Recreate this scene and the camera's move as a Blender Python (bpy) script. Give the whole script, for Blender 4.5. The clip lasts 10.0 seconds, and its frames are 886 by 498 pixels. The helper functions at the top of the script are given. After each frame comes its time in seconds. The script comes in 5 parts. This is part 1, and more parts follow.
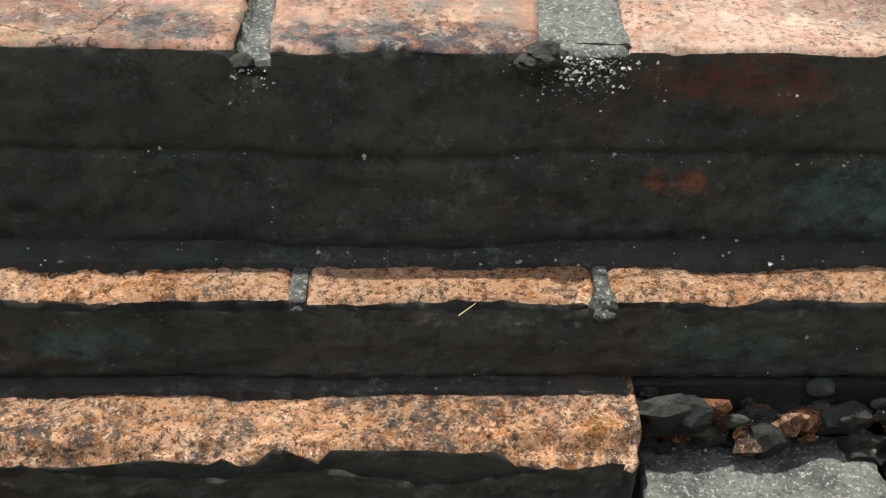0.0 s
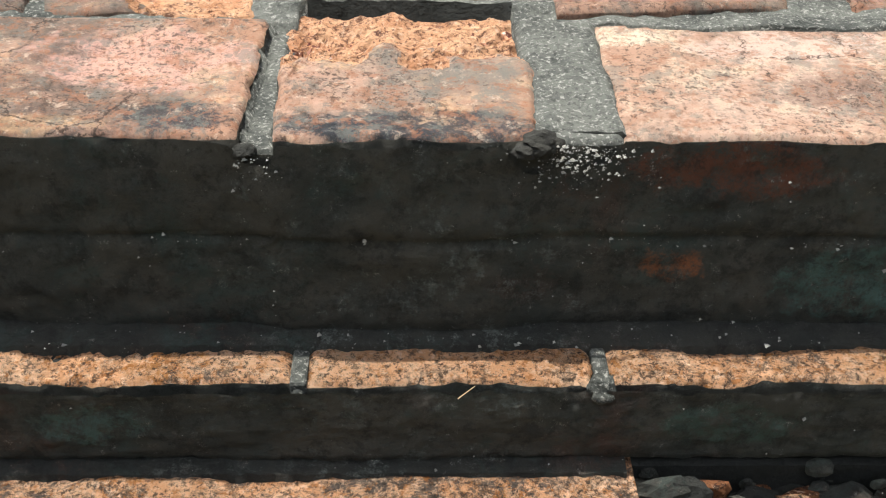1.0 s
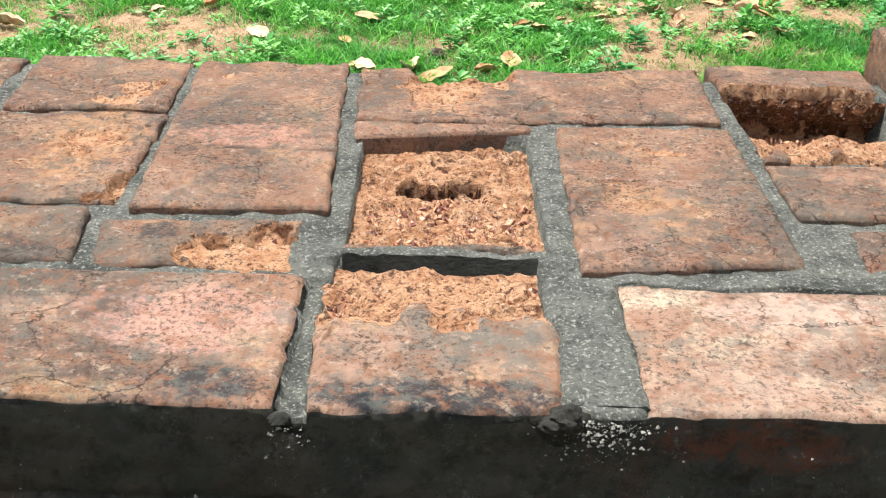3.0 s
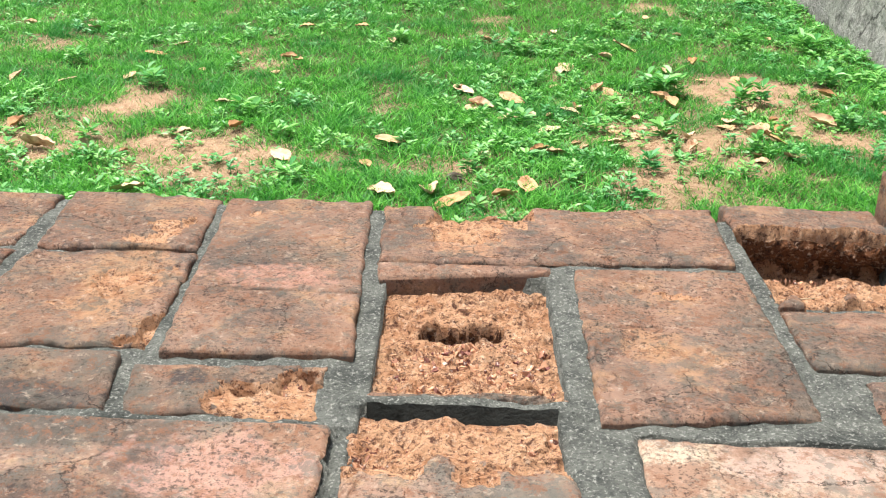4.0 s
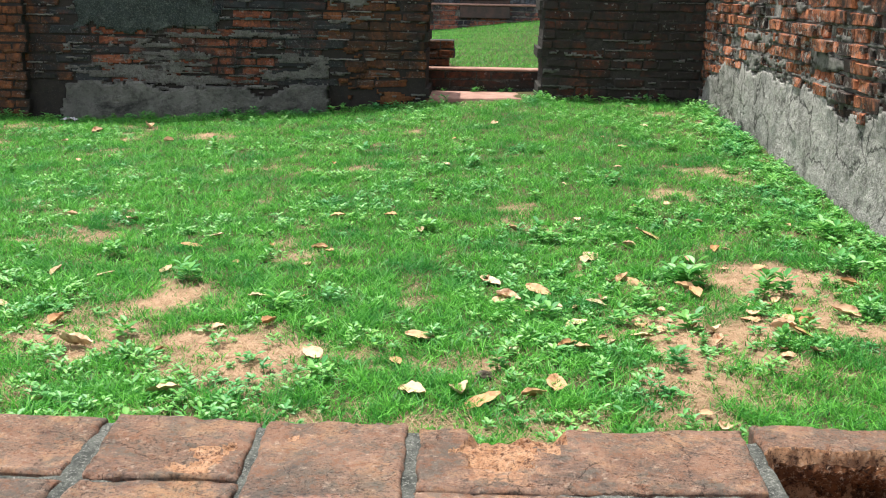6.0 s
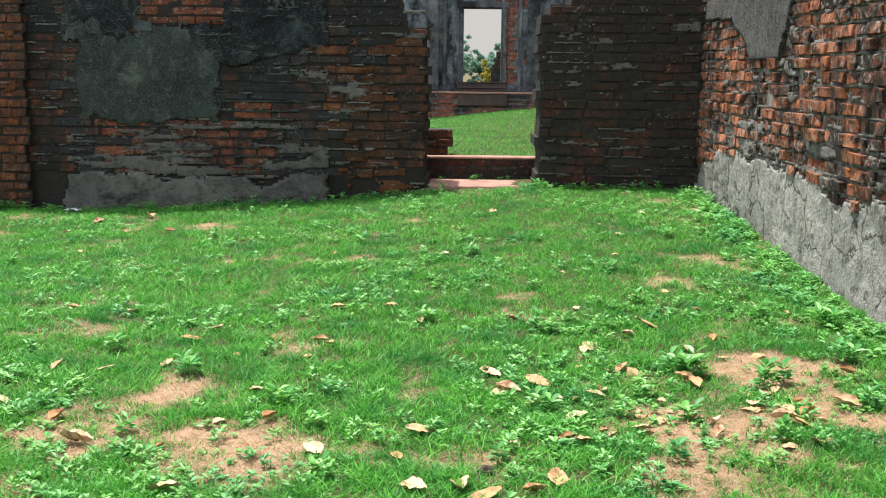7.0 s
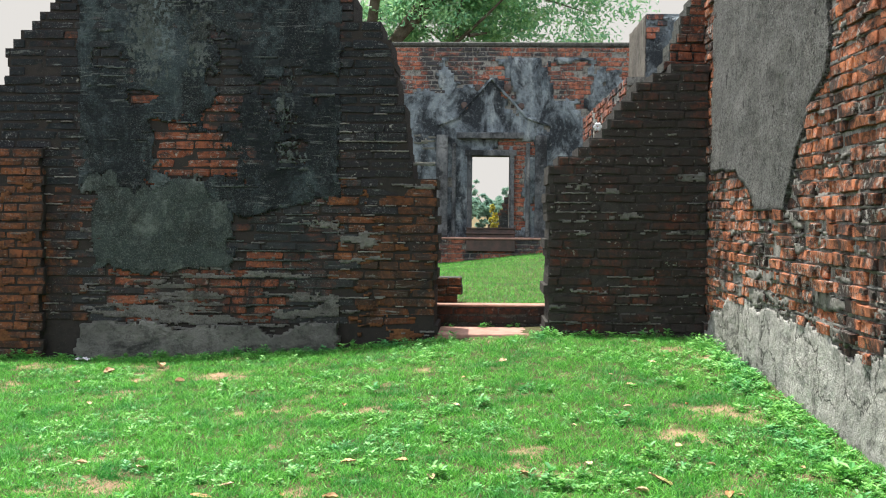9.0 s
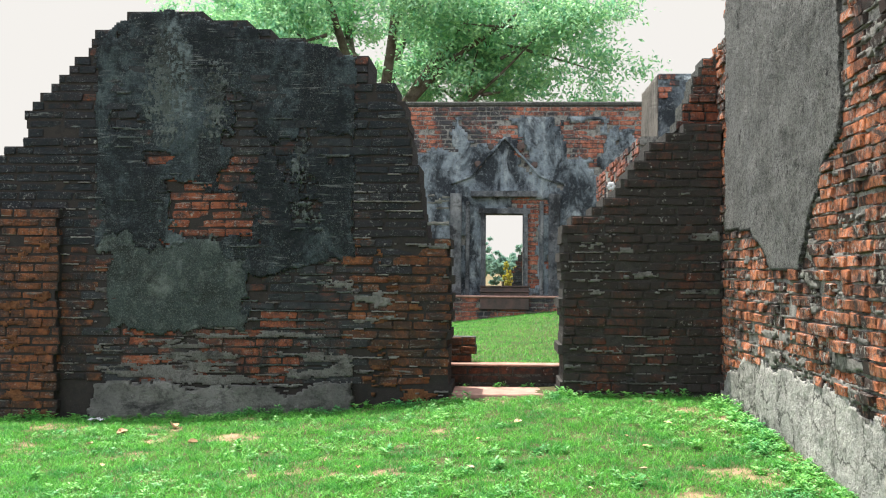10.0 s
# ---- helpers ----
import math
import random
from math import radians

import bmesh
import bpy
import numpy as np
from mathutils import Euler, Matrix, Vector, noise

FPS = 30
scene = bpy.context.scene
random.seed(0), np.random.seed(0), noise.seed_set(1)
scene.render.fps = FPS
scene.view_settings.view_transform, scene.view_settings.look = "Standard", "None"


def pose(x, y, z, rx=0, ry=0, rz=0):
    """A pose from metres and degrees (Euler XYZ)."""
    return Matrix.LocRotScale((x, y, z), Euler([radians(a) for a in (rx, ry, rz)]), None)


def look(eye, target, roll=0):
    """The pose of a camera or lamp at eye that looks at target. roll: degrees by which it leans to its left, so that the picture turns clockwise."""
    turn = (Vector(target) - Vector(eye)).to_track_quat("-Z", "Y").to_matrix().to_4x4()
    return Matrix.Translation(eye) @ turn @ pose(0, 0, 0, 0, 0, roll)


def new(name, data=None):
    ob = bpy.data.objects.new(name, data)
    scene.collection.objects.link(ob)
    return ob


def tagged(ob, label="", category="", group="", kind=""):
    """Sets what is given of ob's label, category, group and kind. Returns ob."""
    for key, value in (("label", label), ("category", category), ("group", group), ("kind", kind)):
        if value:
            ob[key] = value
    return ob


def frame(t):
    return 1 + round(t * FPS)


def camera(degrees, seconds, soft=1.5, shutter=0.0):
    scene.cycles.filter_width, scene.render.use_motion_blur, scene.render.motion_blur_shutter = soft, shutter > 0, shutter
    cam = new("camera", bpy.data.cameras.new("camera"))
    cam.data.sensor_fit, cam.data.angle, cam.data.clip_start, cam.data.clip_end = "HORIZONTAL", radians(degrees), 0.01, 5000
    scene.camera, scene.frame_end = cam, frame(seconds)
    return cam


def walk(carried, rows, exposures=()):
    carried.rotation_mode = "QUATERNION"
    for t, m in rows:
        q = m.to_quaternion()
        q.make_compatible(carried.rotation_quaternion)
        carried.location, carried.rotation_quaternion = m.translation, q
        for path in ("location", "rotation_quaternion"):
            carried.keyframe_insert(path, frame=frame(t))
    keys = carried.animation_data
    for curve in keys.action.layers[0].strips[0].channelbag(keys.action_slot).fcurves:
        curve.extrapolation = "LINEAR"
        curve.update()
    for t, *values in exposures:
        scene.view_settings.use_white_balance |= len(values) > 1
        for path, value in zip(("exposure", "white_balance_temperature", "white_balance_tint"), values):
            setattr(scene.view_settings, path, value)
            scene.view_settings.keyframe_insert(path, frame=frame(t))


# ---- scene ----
cam = camera(44.2, 10.0, soft=1.1)
PATH = [
    (0, (0.055, -1.799, 0.94), (0.127, -0.24, -0.312), 1.8),
    (0.5, (0.059, -1.793, 0.955), (0.124, -0.207, -0.261), 1.6),
    (1, (0.059, -1.792, 0.973), (0.124, -0.173, -0.2), 1.5),
    (1.5, (0.058, -1.786, 1.001), (0.121, -0.131, -0.119), 1.6),
    (2, (0.058, -1.772, 1.032), (0.109, -0.074, -0.024), 1.8),
    (3.5, (0.037, -1.764, 1.116), (0.05, 0.05, 0.274), 1.8),
    (4, (0.031, -1.773, 1.156), (0.028, 0.08, 0.403), 1.9),
    (4.5, (0.028, -1.786, 1.186), (0.012, 0.095, 0.506), 1.8),
    (5, (0.02, -1.786, 1.222), (-0.008, 0.119, 0.612), 1.7),
    (5.5, (0.011, -1.788, 1.255), (-0.036, 0.136, 0.713), 1.5),
    (7, (0.007, -1.823, 1.328), (-0.05, 0.151, 1.008), 0.7),
    (7.5, (0.002, -1.836, 1.344), (-0.059, 0.147, 1.091), 0.7),
    (8, (-0.002, -1.835, 1.363), (-0.071, 0.155, 1.172), 0.6),
    (8.5, (-0.001, -1.842, 1.383), (-0.069, 0.152, 1.254), 0.6),
    (9, (-0.007, -1.845, 1.4), (-0.083, 0.153, 1.337), 0.5),
    (9.5, (0.002, -1.84, 1.415), (-0.089, 0.158, 1.415), 0.4),
    (10, (-0.009, -1.847, 1.426), (-0.111, 0.15, 1.467), 0.4),
]
EXPOSURES = [(0, 1.45), (1, 1.4), (2, 1.32), (3.5, 1.32), (5.5, 1.17), (7.5, 1.18), (8.5, 1.36), (9, 1.47), (10, 1.68)]
walk(cam, [(t, look(eye, target, roll)) for t, eye, target, roll in PATH], EXPOSURES)

# ---------------------------------------------------------------- light
world = bpy.data.worlds.new("sky")
scene.world = world
world.use_nodes = True
wn, wl = world.node_tree.nodes, world.node_tree.links
sky = wn.new("ShaderNodeTexSky")
sky.sky_type, sky.sun_disc = "NISHITA", False
SUN = Vector((-0.20, 0.155, 0.96)).normalized()
sky.sun_elevation = math.asin(SUN.z)
sky.sun_rotation = math.atan2(SUN.x, SUN.y)
sky.air_density, sky.dust_density, sky.ozone_density = 1.0, 2.0, 1.0
pale = wn.new("ShaderNodeHueSaturation")
pale.inputs["Saturation"].default_value = 0.30
wl.new(sky.outputs[0], pale.inputs["Color"])
wl.new(pale.outputs[0], wn["Background"].inputs["Color"])
wn["Background"].inputs["Strength"].default_value = 0.15
sun = new("sun", bpy.data.lights.new("sun", "SUN"))
sun.data.energy, sun.data.angle, sun.data.color = 3.2, radians(0.6), (1.0, 0.95, 0.87)
sun.matrix_world = look(SUN * 40, (0, 0, 0))


# ---------------------------------------------------------------- materials
class Mat:
    """A node material whose patterns lie in world metres."""

    def __init__(self, name, rough=0.9, spec=0.25):
        self.m = bpy.data.materials.new(name)
        self.m.use_nodes = True
        self.n, self.l = self.m.node_tree.nodes, self.m.node_tree.links
        self.b = self.n["Principled BSDF"]
        self.b.inputs["Roughness"].default_value = rough
        self.b.inputs["Specular IOR Level"].default_value = spec
        self.pos = self.n.new("ShaderNodeNewGeometry").outputs["Position"]
        self.c = None
        self.h = None

    def stretched(self, sx, sy, sz):
        v = self.n.new("ShaderNodeVectorMath")
        v.operation = "MULTIPLY"
        v.inputs[1].default_value = (sx, sy, sz)
        self.l.new(self.pos, v.inputs[0])
        return v.outputs[0]

    def noise(self, scale, detail=5.0, rough=0.6, vec=None, lo=0.0, hi=1.0, warp=0.0):
        t = self.n.new("ShaderNodeTexNoise")
        t.inputs["Scale"].default_value, t.inputs["Detail"].default_value = scale, detail
        t.inputs["Roughness"].default_value, t.inputs["Distortion"].default_value = rough, warp
        self.l.new(vec or self.pos, t.inputs["Vector"])
        return self.ranged(t.outputs["Fac"], lo, hi)

    def ranged(self, value, lo, hi):
        r = self.n.new("ShaderNodeMapRange")
        r.inputs["From Min"].default_value, r.inputs["From Max"].default_value = lo, hi
        self.l.new(value, r.inputs["Value"])
        return r.outputs["Result"]

    def spot(self, centre, reach, ragged=0.5, scale=22.0):
        """1 in a ragged patch round centre that ends at reach (metres along x, y, z)."""
        d = self.n.new("ShaderNodeVectorMath")
        d.operation = "SUBTRACT"
        d.inputs[1].default_value = centre
        self.l.new(self.pos, d.inputs[0])
        q = self.n.new("ShaderNodeVectorMath")
        q.operation = "DIVIDE"
        q.inputs[1].default_value = reach
        self.l.new(d.outputs[0], q.inputs[0])
        e = self.n.new("ShaderNodeVectorMath")
        e.operation = "LENGTH"
        self.l.new(q.outputs[0], e.inputs[0])
        m = self.n.new("ShaderNodeMath")
        m.operation = "ADD"
        self.l.new(e.outputs["Value"], m.inputs[0])
        self.l.new(self.times(self.noise(scale, 8, 0.72, lo=0.3, hi=0.7), ragged * 2), m.inputs[1])
        return self.ranged(m.outputs[0], 1.0 + ragged * 1.15, 1.0 + ragged * 0.55)

    def cracks(self, scale, width, lo=0.5, hi=0.56):
        """Thin wandering cracks, here and there."""
        w = self.n.new("ShaderNodeTexNoise")
        w.inputs["Scale"].default_value, w.inputs["Detail"].default_value, w.inputs["Roughness"].default_value = scale * 2.2, 6, 0.65
        self.l.new(self.pos, w.inputs["Vector"])
        k = self.n.new("ShaderNodeVectorMath")
        k.operation = "MULTIPLY_ADD"
        k.inputs[1].default_value = (0.6 / scale,) * 3
        self.l.new(w.outputs["Color"], k.inputs[0])
        self.l.new(self.pos, k.inputs[2])
        t = self.n.new("ShaderNodeTexVoronoi")
        t.feature = "DISTANCE_TO_EDGE"
        t.inputs["Scale"].default_value = scale
        self.l.new(k.outputs[0], t.inputs["Vector"])
        return self.times(self.ranged(t.outputs["Distance"], width, width * 0.25), self.noise(scale * 0.8, 3, 0.5, lo=lo, hi=hi))

    def per_object(self):
        return self.n.new("ShaderNodeObjectInfo").outputs["Random"]

    def per_island(self):
        return self.n.new("ShaderNodeNewGeometry").outputs["Random Per Island"]

    def times(self, a, b):
        m = self.n.new("ShaderNodeMath")
        m.operation = "MULTIPLY"
        self.l.new(a, m.inputs[0])
        if isinstance(b, float):
            m.inputs[1].default_value = b
        else:
            self.l.new(b, m.inputs[1])
        return m.outputs[0]

    def mix(self, colour, factor):
        x = self.n.new("ShaderNodeMix")
        x.data_type = "RGBA"
        if self.c is None:
            x.inputs["A"].default_value = (*colour, 1)
            self.c = x.outputs["Result"]
            x.inputs["Factor"].default_value = 0
            return self
        self.l.new(self.c, x.inputs["A"])
        x.inputs["B"].default_value = (*colour, 1)
        if isinstance(factor, float):
            x.inputs["Factor"].default_value = factor
        else:
            self.l.new(factor, x.inputs["Factor"])
        self.c = x.outputs["Result"]
        return self

    def bump(self, height, distance, strength=1.0):
        b = self.n.new("ShaderNodeBump")
        b.inputs["Distance"].default_value, b.inputs["Strength"].default_value = distance, strength
        self.l.new(height, b.inputs["Height"])
        if self.h is not None:
            self.l.new(self.h, b.inputs["Normal"])
        self.h = b.outputs["Normal"]
        return self

    def done(self):
        self.l.new(self.c, self.b.inputs["Base Color"])
        if self.h is not None:
            self.l.new(self.h, self.b.inputs["Normal"])
        return self.m


def make_brick_top(name, fired, pale, worn, grey, dark_lo, age, speck=0.5, spots=()):
    """Sun-bleached brick faces: cloudy fired tones, grey weathering, slate growth in patches, cracks, pits and grit."""
    a = Mat(name, 0.92, 0.2)
    a.mix(fired, 0.0)
    a.mix(pale, a.noise(4.5, 10, 0.70, lo=0.43, hi=0.58))
    a.mix(worn, a.times(a.noise(9, 10, 0.78, lo=0.51, hi=0.58), 0.85))
    a.mix(grey, a.times(a.noise(3.2, 12, 0.74, lo=dark_lo, hi=dark_lo + 0.13), 0.75))
    a.mix((fired[0] * 0.6, fired[1] * 0.62, fired[2] * 0.66), a.times(a.per_object(), age))
    growth = a.times(a.noise(5.5, 12, 0.78, lo=dark_lo + 0.03, hi=dark_lo + 0.13), a.noise(70, 8, 0.8, lo=0.38, hi=0.58))
    a.mix((0.062, 0.066, 0.074), a.times(growth, speck))
    for centre, reach, colour, amount in spots:
        a.mix(colour, a.times(a.times(a.spot(centre, reach), a.noise(42, 9, 0.82, lo=0.36, hi=0.50)), amount))
    a.mix((0.055, 0.04, 0.035), a.times(a.noise(95, 6, 0.75, lo=0.575, hi=0.63), 0.65))
    a.mix((0.78, 0.62, 0.48), a.times(a.noise(58, 8, 0.8, lo=0.56, hi=0.62), 0.5))
    a.mix(grey, a.times(a.noise(26, 11, 0.82, lo=0.525, hi=0.55), 0.6))
    a.mix((fired[0] * 0.8, fired[1] * 0.62, fired[2] * 0.52), a.times(a.noise(38, 11, 0.84, lo=0.53, hi=0.555), 0.6))
    a.mix((0.07, 0.055, 0.048), a.times(a.times(a.noise(150, 5, 0.75, lo=0.53, hi=0.58), a.noise(7, 6, 0.7, lo=0.42, hi=0.56)), 0.75))
    crack = a.cracks(7.0, 0.012)
    a.mix((0.035, 0.026, 0.022), a.times(crack, 0.8))
    a.bump(a.times(a.noise(8, 9, 0.74, lo=0.53, hi=0.56), a.noise(2.5, 3, 0.5, lo=0.50, hi=0.6)), 0.0028, 1.0)
    a.bump(a.noise(18, 10, 0.82), 0.03, 1.0).bump(a.noise(120, 7, 0.85), 0.010, 1.0)
    return a.done()


def make_brick_raw(name, light, mid, dark, amount):
    a = Mat(name, 0.95, 0.1)
    a.mix(light, 0.0)
    a.mix(mid, a.noise(20, 9, 0.8, lo=0.47, hi=0.58))
    a.mix(dark, a.times(a.noise(38, 9, 0.85, lo=0.53, hi=0.59), amount))
    a.mix((0.80, 0.58, 0.42), a.times(a.noise(90, 7, 0.8, lo=0.55, hi=0.59), 0.6))
    a.mix(dark, a.times(a.noise(130, 6, 0.8, lo=0.54, hi=0.575), amount))
    a.bump(a.noise(45, 9, 0.85), 0.035, 1.0).bump(a.noise(200, 3, 0.7), 0.005, 0.9)
    return a.done()


def make_brick_lichen(name, black_lo, black):
    """Sunlit ledge brick: pale orange, pitted, with orange lichen and grey-black crust."""
    a = Mat(name, 0.93, 0.15)
    a.mix((0.72, 0.39, 0.21), 0.0)
    a.mix((0.82, 0.53, 0.34), a.noise(12, 8, 0.75, lo=0.46, hi=0.58))
    a.mix((0.46, 0.19, 0.045), a.times(a.noise(11, 9, 0.8, lo=0.545, hi=0.60), 0.85))
    a.mix((0.075, 0.078, 0.078), a.times(a.noise(17, 12, 0.88, lo=black_lo, hi=black_lo + 0.05, warp=0.3), black))
    a.mix((0.045, 0.038, 0.032), a.times(a.noise(50, 10, 0.88, lo=0.525, hi=0.555), 0.75))
    a.mix((0.42, 0.16, 0.04), a.times(a.noise(80, 7, 0.8, lo=0.545, hi=0.58), 0.75))
    a.mix((0.05, 0.038, 0.03), a.times(a.noise(150, 5, 0.75, lo=0.545, hi=0.58), 0.85))
    a.mix((0.85, 0.60, 0.42), a.times(a.noise(130, 6, 0.8, lo=0.56, hi=0.59), 0.7))
    a.bump(a.noise(60, 9, 0.82), 0.03, 1.0).bump(a.noise(240, 3, 0.7), 0.004, 0.9)
    return a.done()


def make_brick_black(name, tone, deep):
    """Dark brick, black algae and painted shade in one colour, with teal and rusty patches and a few pale flecks."""
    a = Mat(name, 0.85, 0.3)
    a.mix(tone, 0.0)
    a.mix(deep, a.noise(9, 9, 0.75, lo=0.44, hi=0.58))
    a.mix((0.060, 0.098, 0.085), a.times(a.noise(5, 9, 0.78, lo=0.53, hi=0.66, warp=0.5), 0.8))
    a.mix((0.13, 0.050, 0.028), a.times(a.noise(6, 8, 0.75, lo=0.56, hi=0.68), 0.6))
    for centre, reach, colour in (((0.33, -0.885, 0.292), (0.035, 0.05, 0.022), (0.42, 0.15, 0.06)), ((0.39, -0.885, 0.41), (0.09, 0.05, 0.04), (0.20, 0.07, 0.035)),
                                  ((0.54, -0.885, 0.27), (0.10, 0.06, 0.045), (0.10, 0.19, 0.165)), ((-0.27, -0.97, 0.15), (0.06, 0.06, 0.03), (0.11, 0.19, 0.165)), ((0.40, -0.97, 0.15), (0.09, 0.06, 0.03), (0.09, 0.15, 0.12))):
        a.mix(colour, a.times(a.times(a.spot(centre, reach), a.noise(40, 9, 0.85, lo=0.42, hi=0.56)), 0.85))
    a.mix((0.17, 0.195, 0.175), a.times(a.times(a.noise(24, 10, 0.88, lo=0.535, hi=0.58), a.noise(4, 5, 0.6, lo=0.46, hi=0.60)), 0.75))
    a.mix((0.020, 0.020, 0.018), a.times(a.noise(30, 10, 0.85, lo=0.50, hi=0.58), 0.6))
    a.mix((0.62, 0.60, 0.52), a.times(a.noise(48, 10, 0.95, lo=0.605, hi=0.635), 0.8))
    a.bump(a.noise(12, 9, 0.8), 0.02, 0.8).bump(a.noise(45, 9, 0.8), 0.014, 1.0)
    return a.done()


def make_mortar(name, tone, dark, grit=0.57):
    a = Mat(name, 0.95, 0.15)
    a.mix(tone, 0.0)
    a.mix(dark, a.times(a.noise(14, 8, 0.75, lo=0.45, hi=0.60), 0.8))
    a.mix((0.56, 0.56, 0.51), a.times(a.noise(190, 5, 0.75, lo=grit - 0.015, hi=grit + 0.035), 0.5))
    a.mix((0.025, 0.028, 0.028), a.times(a.noise(160, 7, 0.8, lo=0.53, hi=0.57), 0.5))
    a.bump(a.noise(110, 6, 0.8), 0.009, 1.0).bump(a.noise(18, 6, 0.7), 0.015, 0.8)
    return a.done()


# where black growth and rain runs cover the tall wall: centre, reach, amount
GROWTH = [((-2.02, 8.9, 2.35), (0.60, 0.6, 1.25), 0.93), ((-2.9, 8.9, 3.95), (1.7, 0.9, 0.55), 0.93), ((-4.24, 8.9, 1.2), (0.17, 0.4, 1.7), 0.8), ((-4.7, 8.9, 2.7), (0.75, 0.9, 0.75), 0.88),
          ((-1.15, 8.9, 2.85), (0.45, 0.9, 0.75), 0.85), ((-3.75, 8.9, 2.5), (0.30, 0.5, 0.9), 0.7), ((-5.1, 8.9, 1.0), (0.28, 0.4, 1.5), 0.7), ((-0.62, 8.9, 1.2), (0.10, 0.9, 1.2), 0.6)]


def overgrow(a):
    for centre, reach, amount in GROWTH:
        a.mix((0.021, 0.028, 0.032), a.times(a.times(a.spot(centre, reach, 0.6, 5.0), a.noise(9, 10, 0.8, lo=0.38, hi=0.54)), amount))


def lime_traces(a, amount):
    """Hairlines of lime along the courses and scattered specks."""
    a.mix((0.36, 0.39, 0.37), a.times(a.times(a.noise(1.6, 7, 0.72, vec=a.stretched(2.2, 2.2, 26), lo=0.585, hi=0.615), a.noise(2.2, 5, 0.7, lo=0.44, hi=0.56)), amount))
    a.mix((0.42, 0.44, 0.42), a.times(a.times(a.noise(55, 6, 0.8, lo=0.575, hi=0.605), a.noise(3, 5, 0.7, lo=0.44, hi=0.58)), amount))


def make_ruin_brick(name, bright, dull, soot, soot_lo, soot_hi, lime, grown=False):
    """Old wall brick: fired colours, black growth in tall streaks and level bands, lime on the arrises."""
    a = Mat(name, 0.9, 0.2)
    a.mix(bright, 0.0)
    a.mix(dull, a.per_island())
    a.mix((bright[0] * 0.5, bright[1] * 0.5, bright[2] * 0.55), a.times(a.per_object(), 0.6))
    a.mix((bright[0] * 0.45, bright[1] * 0.42, bright[2] * 0.5), a.noise(7, 7, 0.7, lo=0.45, hi=0.6))
    a.mix(soot, a.times(a.noise(1.4, 9, 0.72, vec=a.stretched(1, 1, 0.6), lo=soot_lo, hi=soot_hi, warp=0.6), 0.96))
    a.mix(soot, a.times(a.noise(3.2, 9, 0.75, vec=a.stretched(0.6, 0.6, 2.2), lo=soot_lo + 0.03, hi=soot_hi + 0.02, warp=0.4), 0.92))
    a.mix((soot[0] * 0.85, soot[1] * 0.85, soot[2] * 0.85), a.times(a.noise(16, 9, 0.82, lo=0.50, hi=0.57), 0.75))
    a.mix((0.42, 0.41, 0.37), a.times(a.times(a.noise(26, 4, 0.65, lo=lime - 0.02, hi=lime + 0.06), a.noise(2.5, 5, 0.6, lo=0.42, hi=0.56)), 0.85))
    if grown:
        overgrow(a)
        lime_traces(a, 0.5)
    a.bump(a.noise(20, 9, 0.78), 0.035, 1.0).bump(a.noise(110, 5, 0.75), 0.008, 0.9)
    return a.done()


def make_plaster(name, tone, blotch, dark, amount, streak, pale_tone, pale_lo, relief=0.02, grain=0.07, crack=0.0, grown=False):
    """Lime plaster: cloudy stains, tall dark runs, pale runs, pitted grain."""
    a = Mat(name, 0.92, 0.2)
    a.mix(tone, 0.0)
    a.mix(blotch, a.noise(2.3, 7, 0.62, lo=0.40, hi=0.60, warp=0.4))
    a.mix(pale_tone, a.times(a.noise(2.6, 7, 0.64, vec=a.stretched(1, 1, streak), lo=pale_lo, hi=pale_lo + 0.14, warp=0.3), 0.85))
    a.mix(dark, a.times(a.noise(2.0, 8, 0.66, vec=a.stretched(1, 1, streak * 2), lo=amount, hi=amount + 0.12, warp=0.5), 0.95))
    a.mix((dark[0] * 0.9, dark[1] * 0.9, dark[2] * 0.9), a.times(a.noise(9, 10, 0.78, lo=0.50, hi=0.60), 0.55))
    a.mix(pale_tone, a.times(a.noise(13, 10, 0.80, lo=0.54, hi=0.64), 0.40))
    a.mix((dark[0] * 0.8, dark[1] * 0.8, dark[2] * 0.8), a.times(a.noise(60, 5, 0.75, vec=a.stretched(1, 1, 0.8), lo=0.50, hi=0.60), grain))
    a.mix((pale_tone[0] * 1.3, pale_tone[1] * 1.3, pale_tone[2] * 1.25), a.times(a.noise(75, 5, 0.75, lo=0.52, hi=0.62), grain))
    if grain > 0.8:
        a.mix((dark[0], dark[1], dark[2]), a.times(a.noise(26, 8, 0.8, lo=0.545, hi=0.58), 0.55))
        a.mix((dark[0] * 0.5, dark[1] * 0.5, dark[2] * 0.5), a.times(a.noise(7, 6, 0.75, vec=a.stretched(1, 1, 0.45), lo=0.625, hi=0.645), 0.9))
    if grown:
        overgrow(a)
        lime_traces(a, 0.5)
        a.mix(pale_tone, a.times(a.times(a.spot((-3.27, 8.9, 3.45), (0.17, 0.5, 0.55), 0.6, 6.0), a.noise(20, 8, 0.75, lo=0.40, hi=0.56)), 0.8))
    if crack:
        a.mix((dark[0] * 0.6, dark[1] * 0.6, dark[2] * 0.6), a.times(a.cracks(2.6, crack, 0.46, 0.52), 0.85))
        a.mix((dark[0] * 0.6, dark[1] * 0.6, dark[2] * 0.6), a.times(a.noise(11, 6, 0.7, lo=0.585, hi=0.63), 0.55))
    a.bump(a.noise(10, 8, 0.75), relief, 0.7).bump(a.noise(40, 5, 0.7), 0.02 if crack else 0.05, 1.0)
    return a.done()


